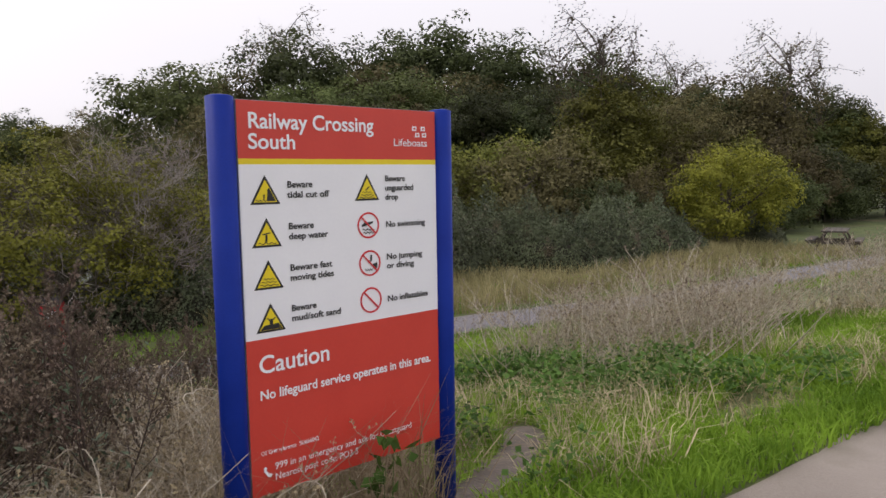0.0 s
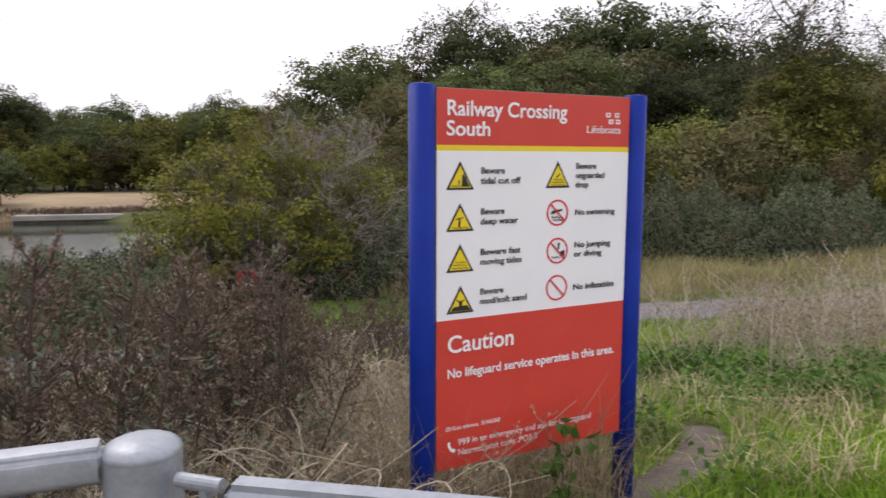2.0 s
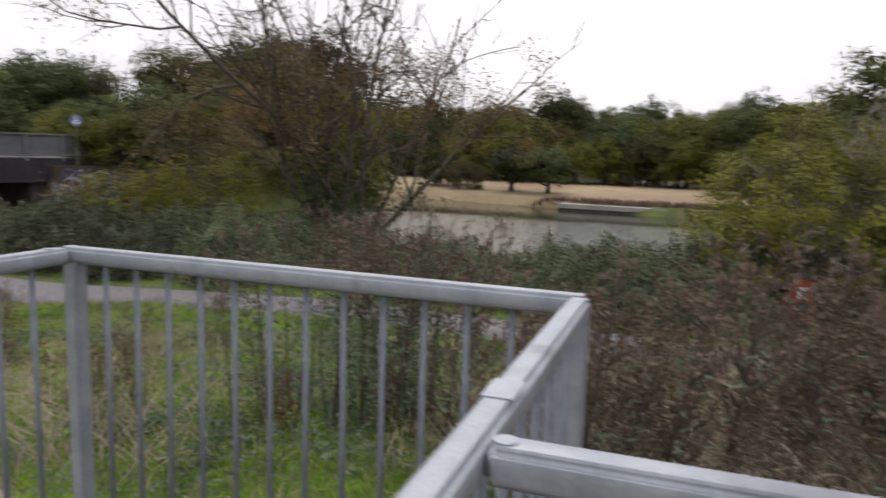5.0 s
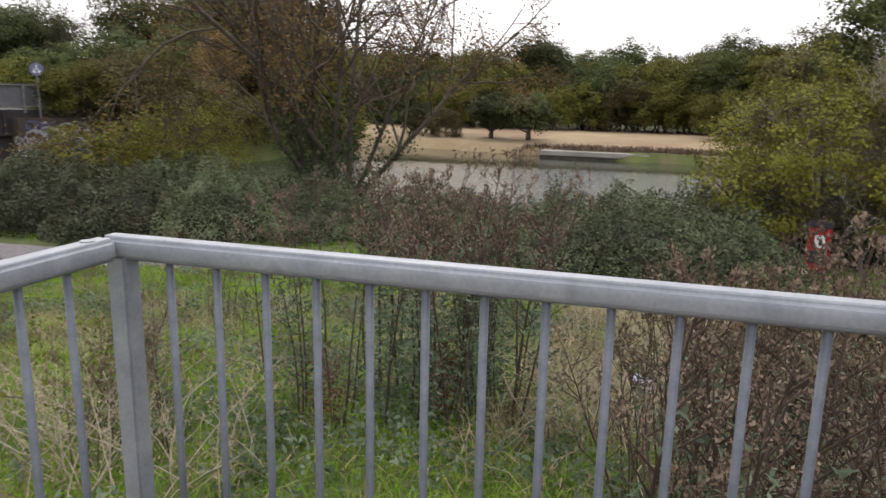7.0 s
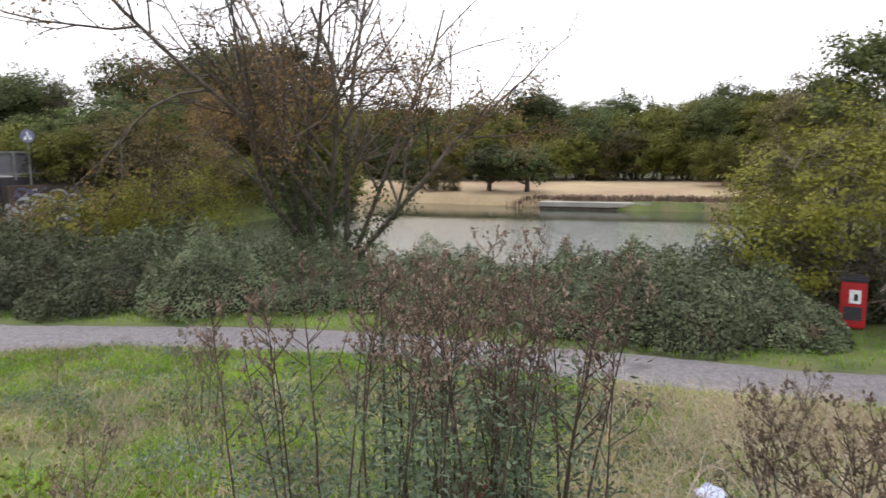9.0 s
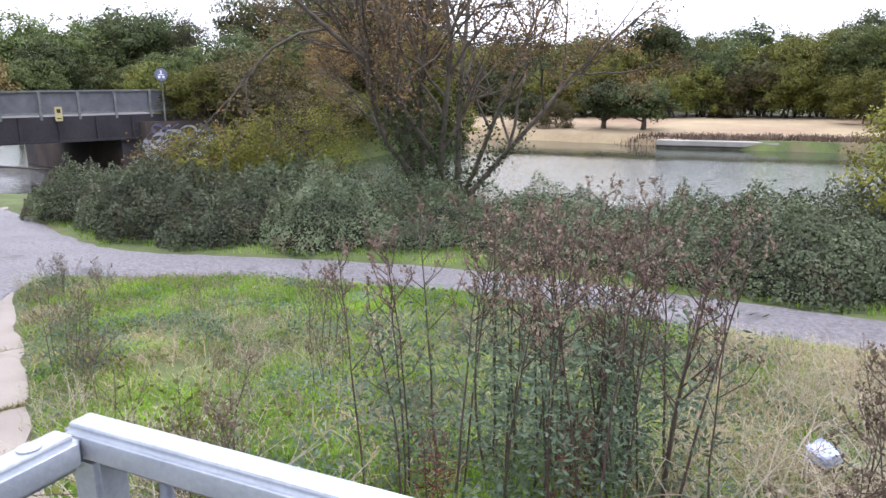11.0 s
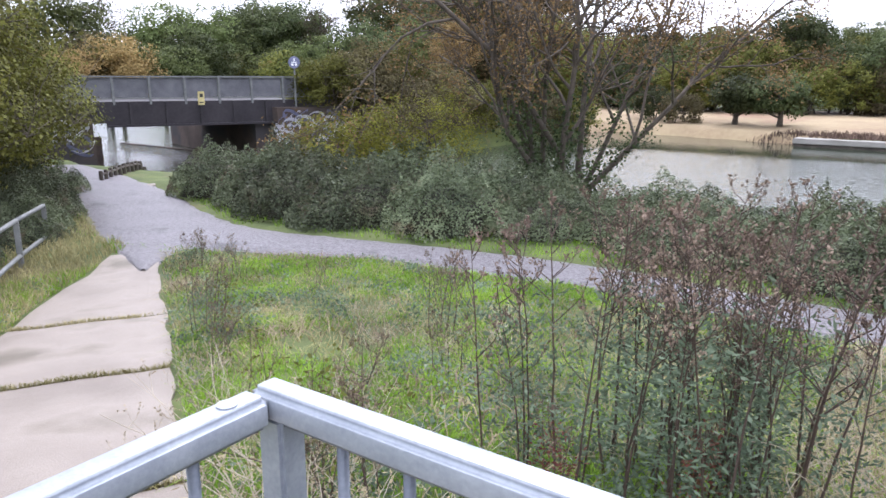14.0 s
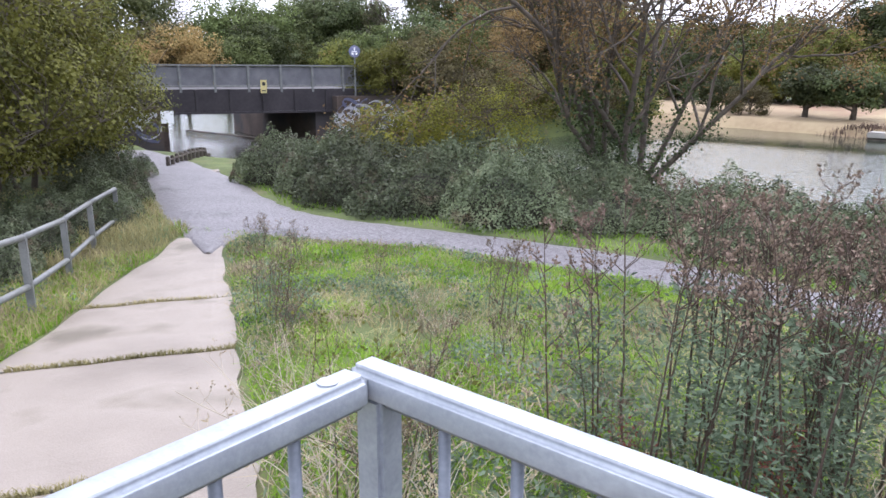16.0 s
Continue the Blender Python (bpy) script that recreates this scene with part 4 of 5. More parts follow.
for k, (sd, rx, rz, zc, mt) in {"dg": (41, 3.5, 3.5, 5.3, M_DGREEN), "mg": (42, 3.8, 3.1, 5.1, M_MGREEN), "ol": (43, 3.1, 3.3, 4.3, M_OLIVE), "du": (44, 3.3, 3.2, 4.5, M_DUSK), "ru": (45, 2.9, 2.9, 4.6, M_RUST)}.items():
    WOOD[k + "_far"] = tree_meshes("t", 9, rx, rz, zc, 300, 46, 0.21, mt, sd, 0.2, clump=0.46, n_limb=8, twigs=False, flat=0.6, heads=34)
WLAB = {"dg": "dense dark green woodland tree", "mg": "broad mid green woodland tree with layered crown", "ol": "olive green woodland tree turning in autumn",
        "du": "dull brownish green woodland tree", "ru": "rust brown autumn tree", "ba": "sparse nearly bare tree showing its branches", "nt": "leafy olive green tree overhanging the path rail", "yg": "bright yellow green round bush",
        "bo": "olive green shrub with leaves down to the ground", "bd": "dull brown green shrub at the wood edge", "bg": "dark green dense shrub at the wood edge"}
made = {}
wr = np.random.default_rng(21)
def wood_tree(k, x, y, s, tall=1.0, z=None):
    shrub = k in ("yg", "bo", "bd", "bg")
    lab = WLAB[k]
    if k + "_far" in WOOD and math.hypot(x - 1, y + 1) > 42:
        k = k + "_far"
    zz = (float(land(x, y)) if z is None else z) - 0.1
    m = Matrix.Translation((x, y, zz)) @ Matrix.Rotation(wr.uniform(0, 6.3), 4, "Z")
    if k not in made:
        made[k] = plant("bush" if shrub else "tree", WOOD[k], x, y, lab, "bush" if shrub else "tree", "shrubs of the wood" if shrub else "trees of the wood", s, 0, tall=tall)
        made[k].matrix_world = m @ Matrix.Diagonal((s, s, s * tall, 1))
        return made[k]
    o = copy_thing(made[k], m)
    o.scale = (s, s, s * tall)
    return o
SH = ["bo", "bd", "bg"]
# dark line beyond the far meadow
for i in range(22):
    x = -50 + i * 3.0
    wood_tree(wr.choice(SH), x, 60.5 + wr.uniform(-1, 1), wr.uniform(0.95, 1.35))
    wood_tree(wr.choice(["bg", "bo", "bg"]), x + 1.5, 62.5 + wr.uniform(-1, 1), wr.uniform(1.3, 1.6), 1.15)
    wood_tree(wr.choice(["dg", "dg", "mg", "ol", "du"]), x + wr.uniform(-1, 1), 64.5 + wr.uniform(-1, 2), wr.uniform(0.8, 0.95))
for i in range(9):
    wood_tree(wr.choice(["dg", "mg", "ol", "ba"]), -44 + i * 6.5 + wr.uniform(-1, 1), 72 + wr.uniform(-1, 3), wr.uniform(0.85, 0.95))
# hillside wood
for i in range(15):
    t = i / 14
    wood_tree(wr.choice(SH), 10 + 34 * t + wr.uniform(-1, 1), 29 - 8 * t + wr.uniform(-1.5, 1.5), wr.uniform(0.8, 1.25))
for i in range(17):
    t = i / 16
    wood_tree(wr.choice(["dg", "mg", "du", "ol", "dg"]), 15 + 42 * t + wr.uniform(-1, 1), 35 - 9 * t + wr.uniform(-1.5, 1.5), wr.uniform(0.75, 0.95))
# the tall crowns of the hill against the sky: place, top, kind
for x, y, top, k in ((13.3, 42.8, 9.6, "mg"), (18.2, 47.7, 10.2, "du"), (22.6, 48.3, 13.0, "ba"), (22.0, 45.0, 11.3, "dg"), (26.8, 44.1, 11.8, "du"), (25.8, 37.8, 9.4, "mg"), (30.5, 46.5, 12.2, "dg"), (35.4, 45.9, 13.8, "dg"), (33.0, 41.5, 11.0, "du"),
        (38.0, 41.4, 12.4, "dg"), (41.0, 41.0, 11.5, "ol"), (44.2, 38.5, 11.8, "dg"), (48.0, 38.0, 10.6, "mg"), (51.5, 36.2, 11.0, "ba"), (50.5, 33.5, 10.2, "du"), (47.3, 24.6, 10.6, "ba"), (47.0, 26.5, 8.6, "du"), (53.0, 29.0, 9.2, "dg"), (56.3, 24.7, 7.9, "ol"), (60, 21, 8.0, "du"), (9.0, 58.0, 7.2, "ol"), (5.7, 60.0, 6.4, "mg"), (11.0, 52.0, 7.8, "du"), (15.5, 55.0, 9.0, "ba")):
    wood_tree(k, x, y, (top - float(land(x, y))) / (8.95 if k != "ba" else 9.0), wr.uniform(0.96, 1.03))
for i in range(12):
    wood_tree(wr.choice(["dg", "du", "ol", "mg"]), 17 + 3.6 * i, 41 - 1.3 * i + wr.uniform(-1.5, 1.5), wr.uniform(0.9, 1.08))
wood_tree("mg", 18, 34, 1.0)
wood_tree("yg", 25.8, 13.8, 0.88, 1.16, float(land(25.8, 13.8)) - 0.4)
for x, y, s_, k in ((17, 19.5, 1.05, "bo"), (19.5, 18.5, 1.1, "bd"), (20.5, 21.5, 1.3, "bo"), (23, 20.5, 1.25, "bd"), (25.5, 20.5, 1.3, "bo"), (22.3, 17.0, 0.8, "bg"), (24.5, 17.2, 0.85, "bd"), (28.5, 17.5, 0.9, "bg"), (30.5, 19.0, 1.2, "bd"), (33.5, 17.0, 0.9, "bg"), (34, 20, 1.3, "bo"), (38, 19.5, 1.3, "bd"), (43, 19.5, 1.3, "bg"), (48, 18, 1.2, "bo"), (54, 17, 1.2, "bd")):
    wood_tree(k, x, y, s_)
wood_tree("ol", 28, 21.5, 0.95); wood_tree("ba", 28.5, 23, 1.15); wood_tree("du", 33, 22, 0.9)
for x, y, s, k in ((11, 20.5, 0.85, "bd"), (13, 20, 0.95, "bo"), (15.5, 21, 0.95, "bd"), (18, 20, 0.8, "bo"), (23.5, 17.5, 0.6, "bg"), (26, 18.5, 0.6, "bd"), (31, 18, 0.7, "bg"), (36, 18.5, 0.8, "bo"), (41, 18, 0.8, "bg")):
    wood_tree(k, x, y, s)
# beyond and beside the bridge
for i in range(15):
    wood_tree(wr.choice(["dg", "mg", "ru", "du", "ol"]), -60 + i * 2.9, 46 - 0.35 * i + wr.uniform(-3, 3), wr.uniform(0.85, 1.1))
for i in range(9):
    wood_tree(wr.choice(["dg", "du", "ba", "mg"]), -72 + i * 4.6, 58 + wr.uniform(-3, 3), wr.uniform(1.25, 1.5))
for x, y, s, k in ((-19.6, 24.6, 1.0, "bd"), (-20.6, 23.8, 0.62, "bd"), (-19.4, 25.5, 0.7, "bo"), (-21.5, 26.5, 0.85, "bo"), (-20.0, 28.5, 0.9, "bd"), (-19.5, 32, 0.8, "bo"), (-19, 36, 0.9, "bd"), (-18.5, 40, 0.9, "bo"), (-23, 23.5, 0.7, "bo"), (-22, 33, 0.55, "ru"), (-20, 38, 0.6, "ol"), (-22.4, 44, 0.6, "ru"),
        (-34, 32, 0.7, "yg"), (-31, 29, 0.6, "bo"), (-29, 33, 0.75, "yg"), (-38, 34, 0.8, "bg"), (-30, 40, 0.6, "ru"), (-26, 40, 0.6, "du")):
    wood_tree(k, x, y, s)
for x, y, s, k in ((-21.2, 22.3, 0.72, "bo"), (-20.8, 23.9, 0.85, "bd")):
    wood_tree(k, x, y, s, z=0.1)
for x, y, s, k in ((-12.8, 3.0, 0.95, "nt"), (-15.2, 5.0, 0.95, "nt"), (-18.0, 6.8, 0.9, "nt"), (-11.4, 0.4, 0.95, "nt"), (-15, 1.6, 0.8, "ol"), (-20, 4.6, 0.9, "mg"), (-23.5, 8.4, 0.6, "ol"), (-28, 5, 1.0, "dg"),  (-18.6, 7.6, 0.5, "bg"), (-21.5, 9.0, 0.5, "bo"), (-24.3, 10.2, 0.45, "bd")):
    wood_tree(k, x, y, s)
for i in range(16):
    wood_tree(wr.choice(["dg", "mg", "du", "ol", "dg", "ru"]), -48 - 2.0 * (i % 8) + wr.uniform(-1, 1), 17 + 4.2 * (i % 6) + wr.uniform(-1.5, 1.5), wr.uniform(0.8, 1.1))
for i in range(8):
    wood_tree(wr.choice(["dg", "mg", "ba", "du"]), -58 - wr.uniform(0, 6), 16 + 5 * i, wr.uniform(1.2, 1.5))
# two round trees on the far bank
low = tree_meshes("t", 3.2, 1.75, 1.05, 2.0, 110, 46, 0.2, M_DGREEN, 37, 0.2, clump=0.34, n_limb=7, twigs=False)
first_low = plant("tree", low, -7.5, 46.5, "small round dark tree on the far bank", "tree", "round trees on the far bank")
copy_thing(first_low, Matrix.Translation((-10.0, 46.8, float(land(-10, 46.8)) - 0.05)) @ Matrix.Rotation(2.0, 4, "Z"))
wood_tree("bd", -13.5, 47, 0.6); wood_tree("bg", -16, 49, 0.7)
for x, y, s, k in ((5.5, 52, 1.0, "bo"), (8.5, 47, 1.1, "bd"), (10.5, 42, 1.1, "bo"), (10.5, 36, 1.0, "bg"), (11.5, 31, 1.0, "bo"), (10.5, 27, 0.9, "bd"), (9.5, 23, 0.8, "bo"), (8.6, 19, 0.7, "bg")):
    wood_tree(k, x, y, s)

# the spreading half-bare tree by the pond
def grown_tree(seed, stems, reach, r0, kids, leaf, per_tip, material, bare=0.3, ivy=0, twist=0.16, wood=None):
    """Stems that fork into limbs, branches and twigs; leaves in loose sprays at the twig ends, ivy round the stems.
    stems: way off upright and round the compass in degrees, and length."""
    r = np.random.default_rng(seed)
    lines, tips, hold = [], [], []
    def bough(p, d, length, rad, level):
        k = 6 if level < 2 else 4
        P = [p]
        d = d / np.linalg.norm(d)
        for _ in range(k):
            d = d + r.normal(0, twist, 3) + np.array((0, 0, 0.05 if level < 3 else 0.0))
            d /= np.linalg.norm(d)
            P.append(P[-1] + d * length / k)
        P = np.array(P); t = np.linspace(0, 1, k + 1)
        lines.append((P, rad * (1 - 0.62 * t) if level < 3 else rad * (1 - 0.75 * t)))
        if level == 0:
            hold.append(P)
        if level == 3:
            tips.append(P[1:])
            return
        for c in range(kids[level]):
            a = r.uniform(0.28 if level == 0 else 0.2, 1.0)
            i = min(int(a * k), k - 1); f = a * k - i
            q = P[i] * (1 - f) + P[i + 1] * f
            ax = P[i + 1] - P[i]; ax /= np.linalg.norm(ax)
            side = np.cross(ax, r.normal(size=3)); side /= np.linalg.norm(side)
            ang = r.uniform(0.45, 1.0)
            bough(q, ax * math.cos(ang) + side * math.sin(ang), length * r.uniform(0.36, 0.58) * (1.15 - 0.4 * a), rad * (1 - 0.62 * a) * 0.62 + 0.002, level + 1)
    for tilt, comp, length in stems:
        a, b_ = radians(tilt), radians(comp)
        foot = np.array((math.cos(b_) * 0.35, math.sin(b_) * 0.35, -0.1)) * r.uniform(0.4, 1.2)
        bough(foot, np.array((math.sin(a) * math.cos(b_), math.sin(a) * math.sin(b_), math.cos(a))), length, r0 * r.uniform(0.75, 1.1), 0)
    big = [l for l in lines if l[1][0] > 0.018]; small = [l for l in lines if l[1][0] <= 0.018]
    V, F = join([tubes(big, 7), tubes(small, 4)])
    trunk = mesh_np("trunk", V, F, wood or M_BARK, True)
    keep = np.concatenate([t for t in tips if r.uniform() >= bare + 0.8 * smooth(0.44 * reach, 0.74 * reach, t[0, 2])])
    P = np.repeat(keep, per_tip, 0) + r.normal(0, 0.02 * reach, (len(keep) * per_tip, 3))
    V, F = leaves(P, leaf, leaf * 0.6, 0.0, None, r, r.normal(0, 0.6, P.shape) + np.array((0, 0, 0.9)))
    crown = mesh_np("crown", V, F, material)
    if not ivy:
        return trunk, crown
    H = []
    for P in hold:
        u = r.uniform(0, 1, ivy) ** 1.3 * 2.6
        i = np.clip(u.astype(int), 0, 5); f = (u - i)[:, None]
        H.append(P[i] * (1 - f) + P[i + 1] * f + r.normal(0, 0.13, (ivy, 3)))
    V, F = leaves(np.concatenate(H), 0.08, 0.07, 0.0, None, r, r.normal(size=(ivy * len(hold), 3)) + np.array((0, 0, 0.4)))
    return trunk, crown, mesh_np("ivy", V, F, M_IVY)
ash = grown_tree(31, ((7, 200, 8.2), (18, 190, 7.8), (5, 20, 8.6), (16, 10, 7.6), (36, 30, 6.4), (36, 190, 6.0), (26, 250, 6.6), (26, 55, 7.2), (30, 300, 6.0)), 8, 0.085, (7, 5, 5), 0.075, 8, M_RUST, 0.2, 600)
plant("tree", ash, -6.3, 14.3, "many-stemmed half-bare tree with rust leaves and ivied stems", "tree", parts=("trunk", "crown", "ivy"))
ash2 = tree_meshes("t", 5, 2.4, 1.9, 2.6, 300, 22, 0.09, M_YGREEN, 33, 0.07, stems=2, clump=0.3, n_limb=8, shell=0.3, bare=0.1)
plant("tree", ash2, -9.3, 13.4, "small yellowing tree among brambles", "tree", scale=0.62)
plant("bush", tree_meshes("t", 2, 1.3, 0.8, 0.9, 220, 50, 0.07, M_YGREEN, 34, 0.04, stems=4, clump=0.2, n_limb=4), -11.0, 12.4, "bright yellow green shrub behind brambles", "bush", scale=1.2)
# the thorn bush with a bare greyish top behind the bin
thorn = tree_meshes("t", 3.7, 2.25, 1.75, 1.65, 900, 42, 0.062, M_THORN, 35, 0.05, stems=5, clump=0.17, n_limb=6, shell=0.5, bare=0.05, heads=46)
plant("bush", thorn, 4.15, 12.5, "dense olive green thorn bush turning yellow behind the bin", "bush", scale=1.1, tall=0.93)
thorn2 = grown_tree(36, ((4, 20, 3.0), (9, 330, 3.0), (10, 60, 3.0), (14, 10, 3.0), (8, 270, 2.9), (16, 350, 2.9), (7, 160, 2.9), (12, 200, 2.8), (16, 40, 2.9)), 3, 0.018, (12, 7, 5), 0.03, 2, M_SEED, 0.0, 0, 0.2, M_TWIG)
plant("bush", thorn2, 4.75, 12.1, "bare grey twiggy growth standing out of the thorn bush", "bush")

# brambles: mounds of arching canes and leaves
def bramble_meshes(seed, w, d, h, n, leaf=0.06, material=None):
    r = np.random.default_rng(seed)
    a = r.uniform(0, 2 * math.pi, n); q = np.sqrt(r.uniform(0, 1, n))
    x, y = np.cos(a) * q * w / 2, np.sin(a) * q * d / 2
    top = h * np.sqrt(np.clip(1 - q ** 2.6, 0, 1)) * (0.72 + 0.32 * value_noise(x, y, 2.0, seed) + 0.26 * value_noise(x, y, 5.5, seed + 3))
    z = top * (1 - 0.55 * r.uniform(0, 1, n) ** 2.2)
    P = np.stack([x, y, np.maximum(z, 0.03)], 1)
    eps = 0.05
    slope = np.stack([-(value_noise(x + eps, y, 5.5, seed + 3) - value_noise(x - eps, y, 5.5, seed + 3)) * 2.2 + x / w * 1.6, -(value_noise(x, y + eps, 5.5, seed + 3) - value_noise(x, y - eps, 5.5, seed + 3)) * 2.2 + y / d * 1.6, 0.7 + 0 * x], 1)
    V, F = leaves(P, leaf, leaf * 0.72, 0.5, None, r, slope)
    crown = mesh_np("foliage", V, F, material or M_BRAMBLE)
    lines = []
    for i in range(60):
        b = r.uniform(0, 2 * math.pi); c = r.uniform(0.1, 0.75)
        p0 = np.array((math.cos(b) * c * w / 2, math.sin(b) * c * d / 2, 0.0))
        dirv = np.array((math.cos(b + r.normal(0, 0.8)), math.sin(b + r.normal(0, 0.8)), 0)) * r.uniform(0.4, 1.3)
        k = np.linspace(0, 1, 7)[:, None]
        P = p0 + dirv * k + np.array((0, 0, 1)) * (4 * k * (1 - k * 0.62)) * h * 0.46 * r.uniform(0.6, 1.05)
        lines.append((P, 0.0045 * (1 - 0.7 * k[:, 0])))
    V, F = tubes(lines, 4)
    canes = mesh_np("cane_tangle", V, F, M_BARK)
    # added solid shell under the leaves, coloured dark for the mound's inner shade
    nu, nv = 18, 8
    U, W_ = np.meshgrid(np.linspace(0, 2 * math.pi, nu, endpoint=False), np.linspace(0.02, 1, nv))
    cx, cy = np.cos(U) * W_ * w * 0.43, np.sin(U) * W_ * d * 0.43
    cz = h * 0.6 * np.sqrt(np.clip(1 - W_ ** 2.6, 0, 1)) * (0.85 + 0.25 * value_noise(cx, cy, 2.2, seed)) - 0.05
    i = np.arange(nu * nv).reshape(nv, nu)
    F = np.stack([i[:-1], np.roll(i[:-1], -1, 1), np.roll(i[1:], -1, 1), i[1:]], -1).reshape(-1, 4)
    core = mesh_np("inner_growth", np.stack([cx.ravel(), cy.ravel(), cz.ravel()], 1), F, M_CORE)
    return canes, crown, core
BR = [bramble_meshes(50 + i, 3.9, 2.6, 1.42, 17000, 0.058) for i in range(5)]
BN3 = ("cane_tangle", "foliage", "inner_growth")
first = {}
def bramble(i, x, y, s=1.0, turn=None, tall=1.0):
    turn = wr.uniform(0, 6.3) if turn is None else turn
    m = Matrix.Translation((x, y, float(land(x, y)) - 0.03)) @ Matrix.Rotation(turn, 4, "Z")
    if i not in first:
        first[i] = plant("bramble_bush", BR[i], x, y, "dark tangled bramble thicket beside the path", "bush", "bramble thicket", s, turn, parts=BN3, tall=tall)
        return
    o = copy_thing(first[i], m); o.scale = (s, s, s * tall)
for j, (x, y, s, tl) in enumerate(((-14.6, 11.9, 0.8, 0.8), (-13.0, 10.6, 0.95, 1.0), (-11.4, 10.1, 1.0, 1.0), (-9.8, 9.9, 1.0, 0.95), (-8.2, 9.9, 1.0, 0.95), (-6.6, 10.3, 0.95, 0.9), (-12.5, 12.2, 1.0, 0.75), (-9.4, 12.0, 1.1, 0.9), (-6.6, 12.2, 1.0, 0.8),
        (-4.8, 10.9, 0.85, 0.75), (-3.3, 10.9, 0.8, 0.75), (-1.9, 10.4, 0.85, 0.78), (-0.4, 10.35, 0.9, 0.85), (1.0, 10.3, 0.95, 0.9), (2.1, 10.6, 0.85, 0.9), (-2.8, 12.5, 0.9, 0.7), (0.2, 12.4, 1.0, 0.8), (2.6, 12.6, 1.1, 0.9),
        (6.0, 12.4, 1.1, 1.0), (8.2, 13.0, 1.1, 1.1), (10.3, 13.6, 1.2, 1.25), (12.6, 14.2, 1.2, 1.3), (15.0, 14.9, 1.2, 1.3), (17.4, 15.2, 1.1, 1.1), (7.2, 15, 1.2, 1.3), (11.5, 16.5, 1.3, 1.5), (14.5, 17.2, 1.3, 1.5), (18.6, 13.4, 1.2, 1.25), (20.6, 13.8, 1.2, 1.15), (22.4, 14.6, 1.1, 1.1), (16.8, 13.4, 1.1, 1.1), (23.6, 15.6, 1.0, 1.0), (28.4, 14.6, 1.0, 0.9))):
    bramble(j % 5, x, y, s, tall=tl)
for j, (x, y, s) in enumerate(((-10.6, 3.3, 0.55), (-11.5, 4.6, 0.6), (-13, 5.6, 0.65), (-14.8, 6.4, 0.6), (-9.2, 2.2, 0.6), (-7.6, 0.9, 0.55), (-12, 2.2, 0.9), (-16.5, 7.6, 0.55))):
    bramble(j % 3, x, y, s)

# tall dark weeds with dry seed heads
def weed_meshes(seed, n, h, spread, seedmat, leafmat, n_leaf=60, lean=0.18, heads=1.0, side=16, stem=None, thick=0.0055, low=0.35, leaf=(0.05, 0.015), leaf_zone=(0.08, 0.8), sub=2, curl=0.09):
    """Stems with upward side branches that carry short sprigs of seed heads, and narrow leaves along the stem."""
    r = np.random.default_rng(seed)
    lines, S, Lf, Ld = [], [], [], []
    for i in range(n):
        p = np.array((*r.normal(0, spread, 2), 0)); hh = h * r.uniform(0.7, 1.05)
        dv = np.array((*r.normal(0, lean, 2), 1)) * hh
        bend = np.array((*r.normal(0, curl, 2), 0)) * hh
        k = np.linspace(0, 1, 8)[:, None]
        lines.append((p + dv * k + bend * k ** 2 + r.normal(0, 0.004, (8, 3)), thick * (1 - 0.75 * k[:, 0])))
        for j in range(side):
            t = low + (1 - low) * r.uniform() ** 0.8
            b = p + dv * t + bend * t ** 2; a = r.uniform(0, 6.28)
            ln = hh * 0.32 * (1.15 - t) * r.uniform(0.6, 1.3) + 0.05
            e = b + np.array((math.cos(a), math.sin(a), r.uniform(0.9, 1.7))) * ln * 0.62
            m = (b + e) / 2 + np.array((math.cos(a), math.sin(a), -0.2)) * ln * 0.12
            lines.append((np.stack([b, m, e]), np.array((0.35, 0.26, 0.12)) * thick))
            twigs = [(m, e)]
            for _ in range(sub):
                f = r.uniform(0.2, 0.9); q = m + (e - m) * f
                e2 = q + (r.normal(0, 0.5, 3) + np.array((math.cos(a) * 0.4, math.sin(a) * 0.4, 0.9))) * ln * 0.22
                lines.append((np.stack([q, (q + e2) / 2, e2]), np.array((0.16, 0.12, 0.08)) * thick))
                twigs.append((q, e2))
            c = int(9 * heads)
            for q0, q1 in twigs if c else ():
                u = r.uniform(0.1, 1.05, c)[:, None]
                S.append(q0 + (q1 - q0) * u + r.normal(0, 0.006, (c, 3)))
        if n_leaf:
            u = r.uniform(leaf_zone[0], leaf_zone[1], n_leaf)[:, None]
            w = r.normal(0, 0.06, (n_leaf, 3)) * np.array((1, 1, 0.4))
            Lf.append(p + dv * u + bend * u ** 2 + w); Ld.append(w / (np.linalg.norm(w, axis=1)[:, None] + 1e-6) + np.array((0, 0, 0.3)) + r.normal(0, 0.45, (n_leaf, 3)))
    V, F = tubes(lines, 4)
    out = [mesh_np("stalk", V, F, stem or M_STEM)]
    V, F = leaves(np.concatenate(S), 0.02, 0.012, 1.1, None, r)
    out.append(mesh_np("seed_growth", V, F, seedmat))
    if n_leaf:
        V, F = leaves(np.concatenate(Lf), leaf[0], leaf[1], 0.3, np.concatenate(Ld), r)
        out.append(mesh_np("foliage", V, F, leafmat))
    return out
WE = [weed_meshes(70 + i, 6, 1.35, 0.16, M_SEED, M_WEEDL, 46, 0.22, 0.62, 15, None, 0.0075, 0.3, sub=3) for i in range(4)]
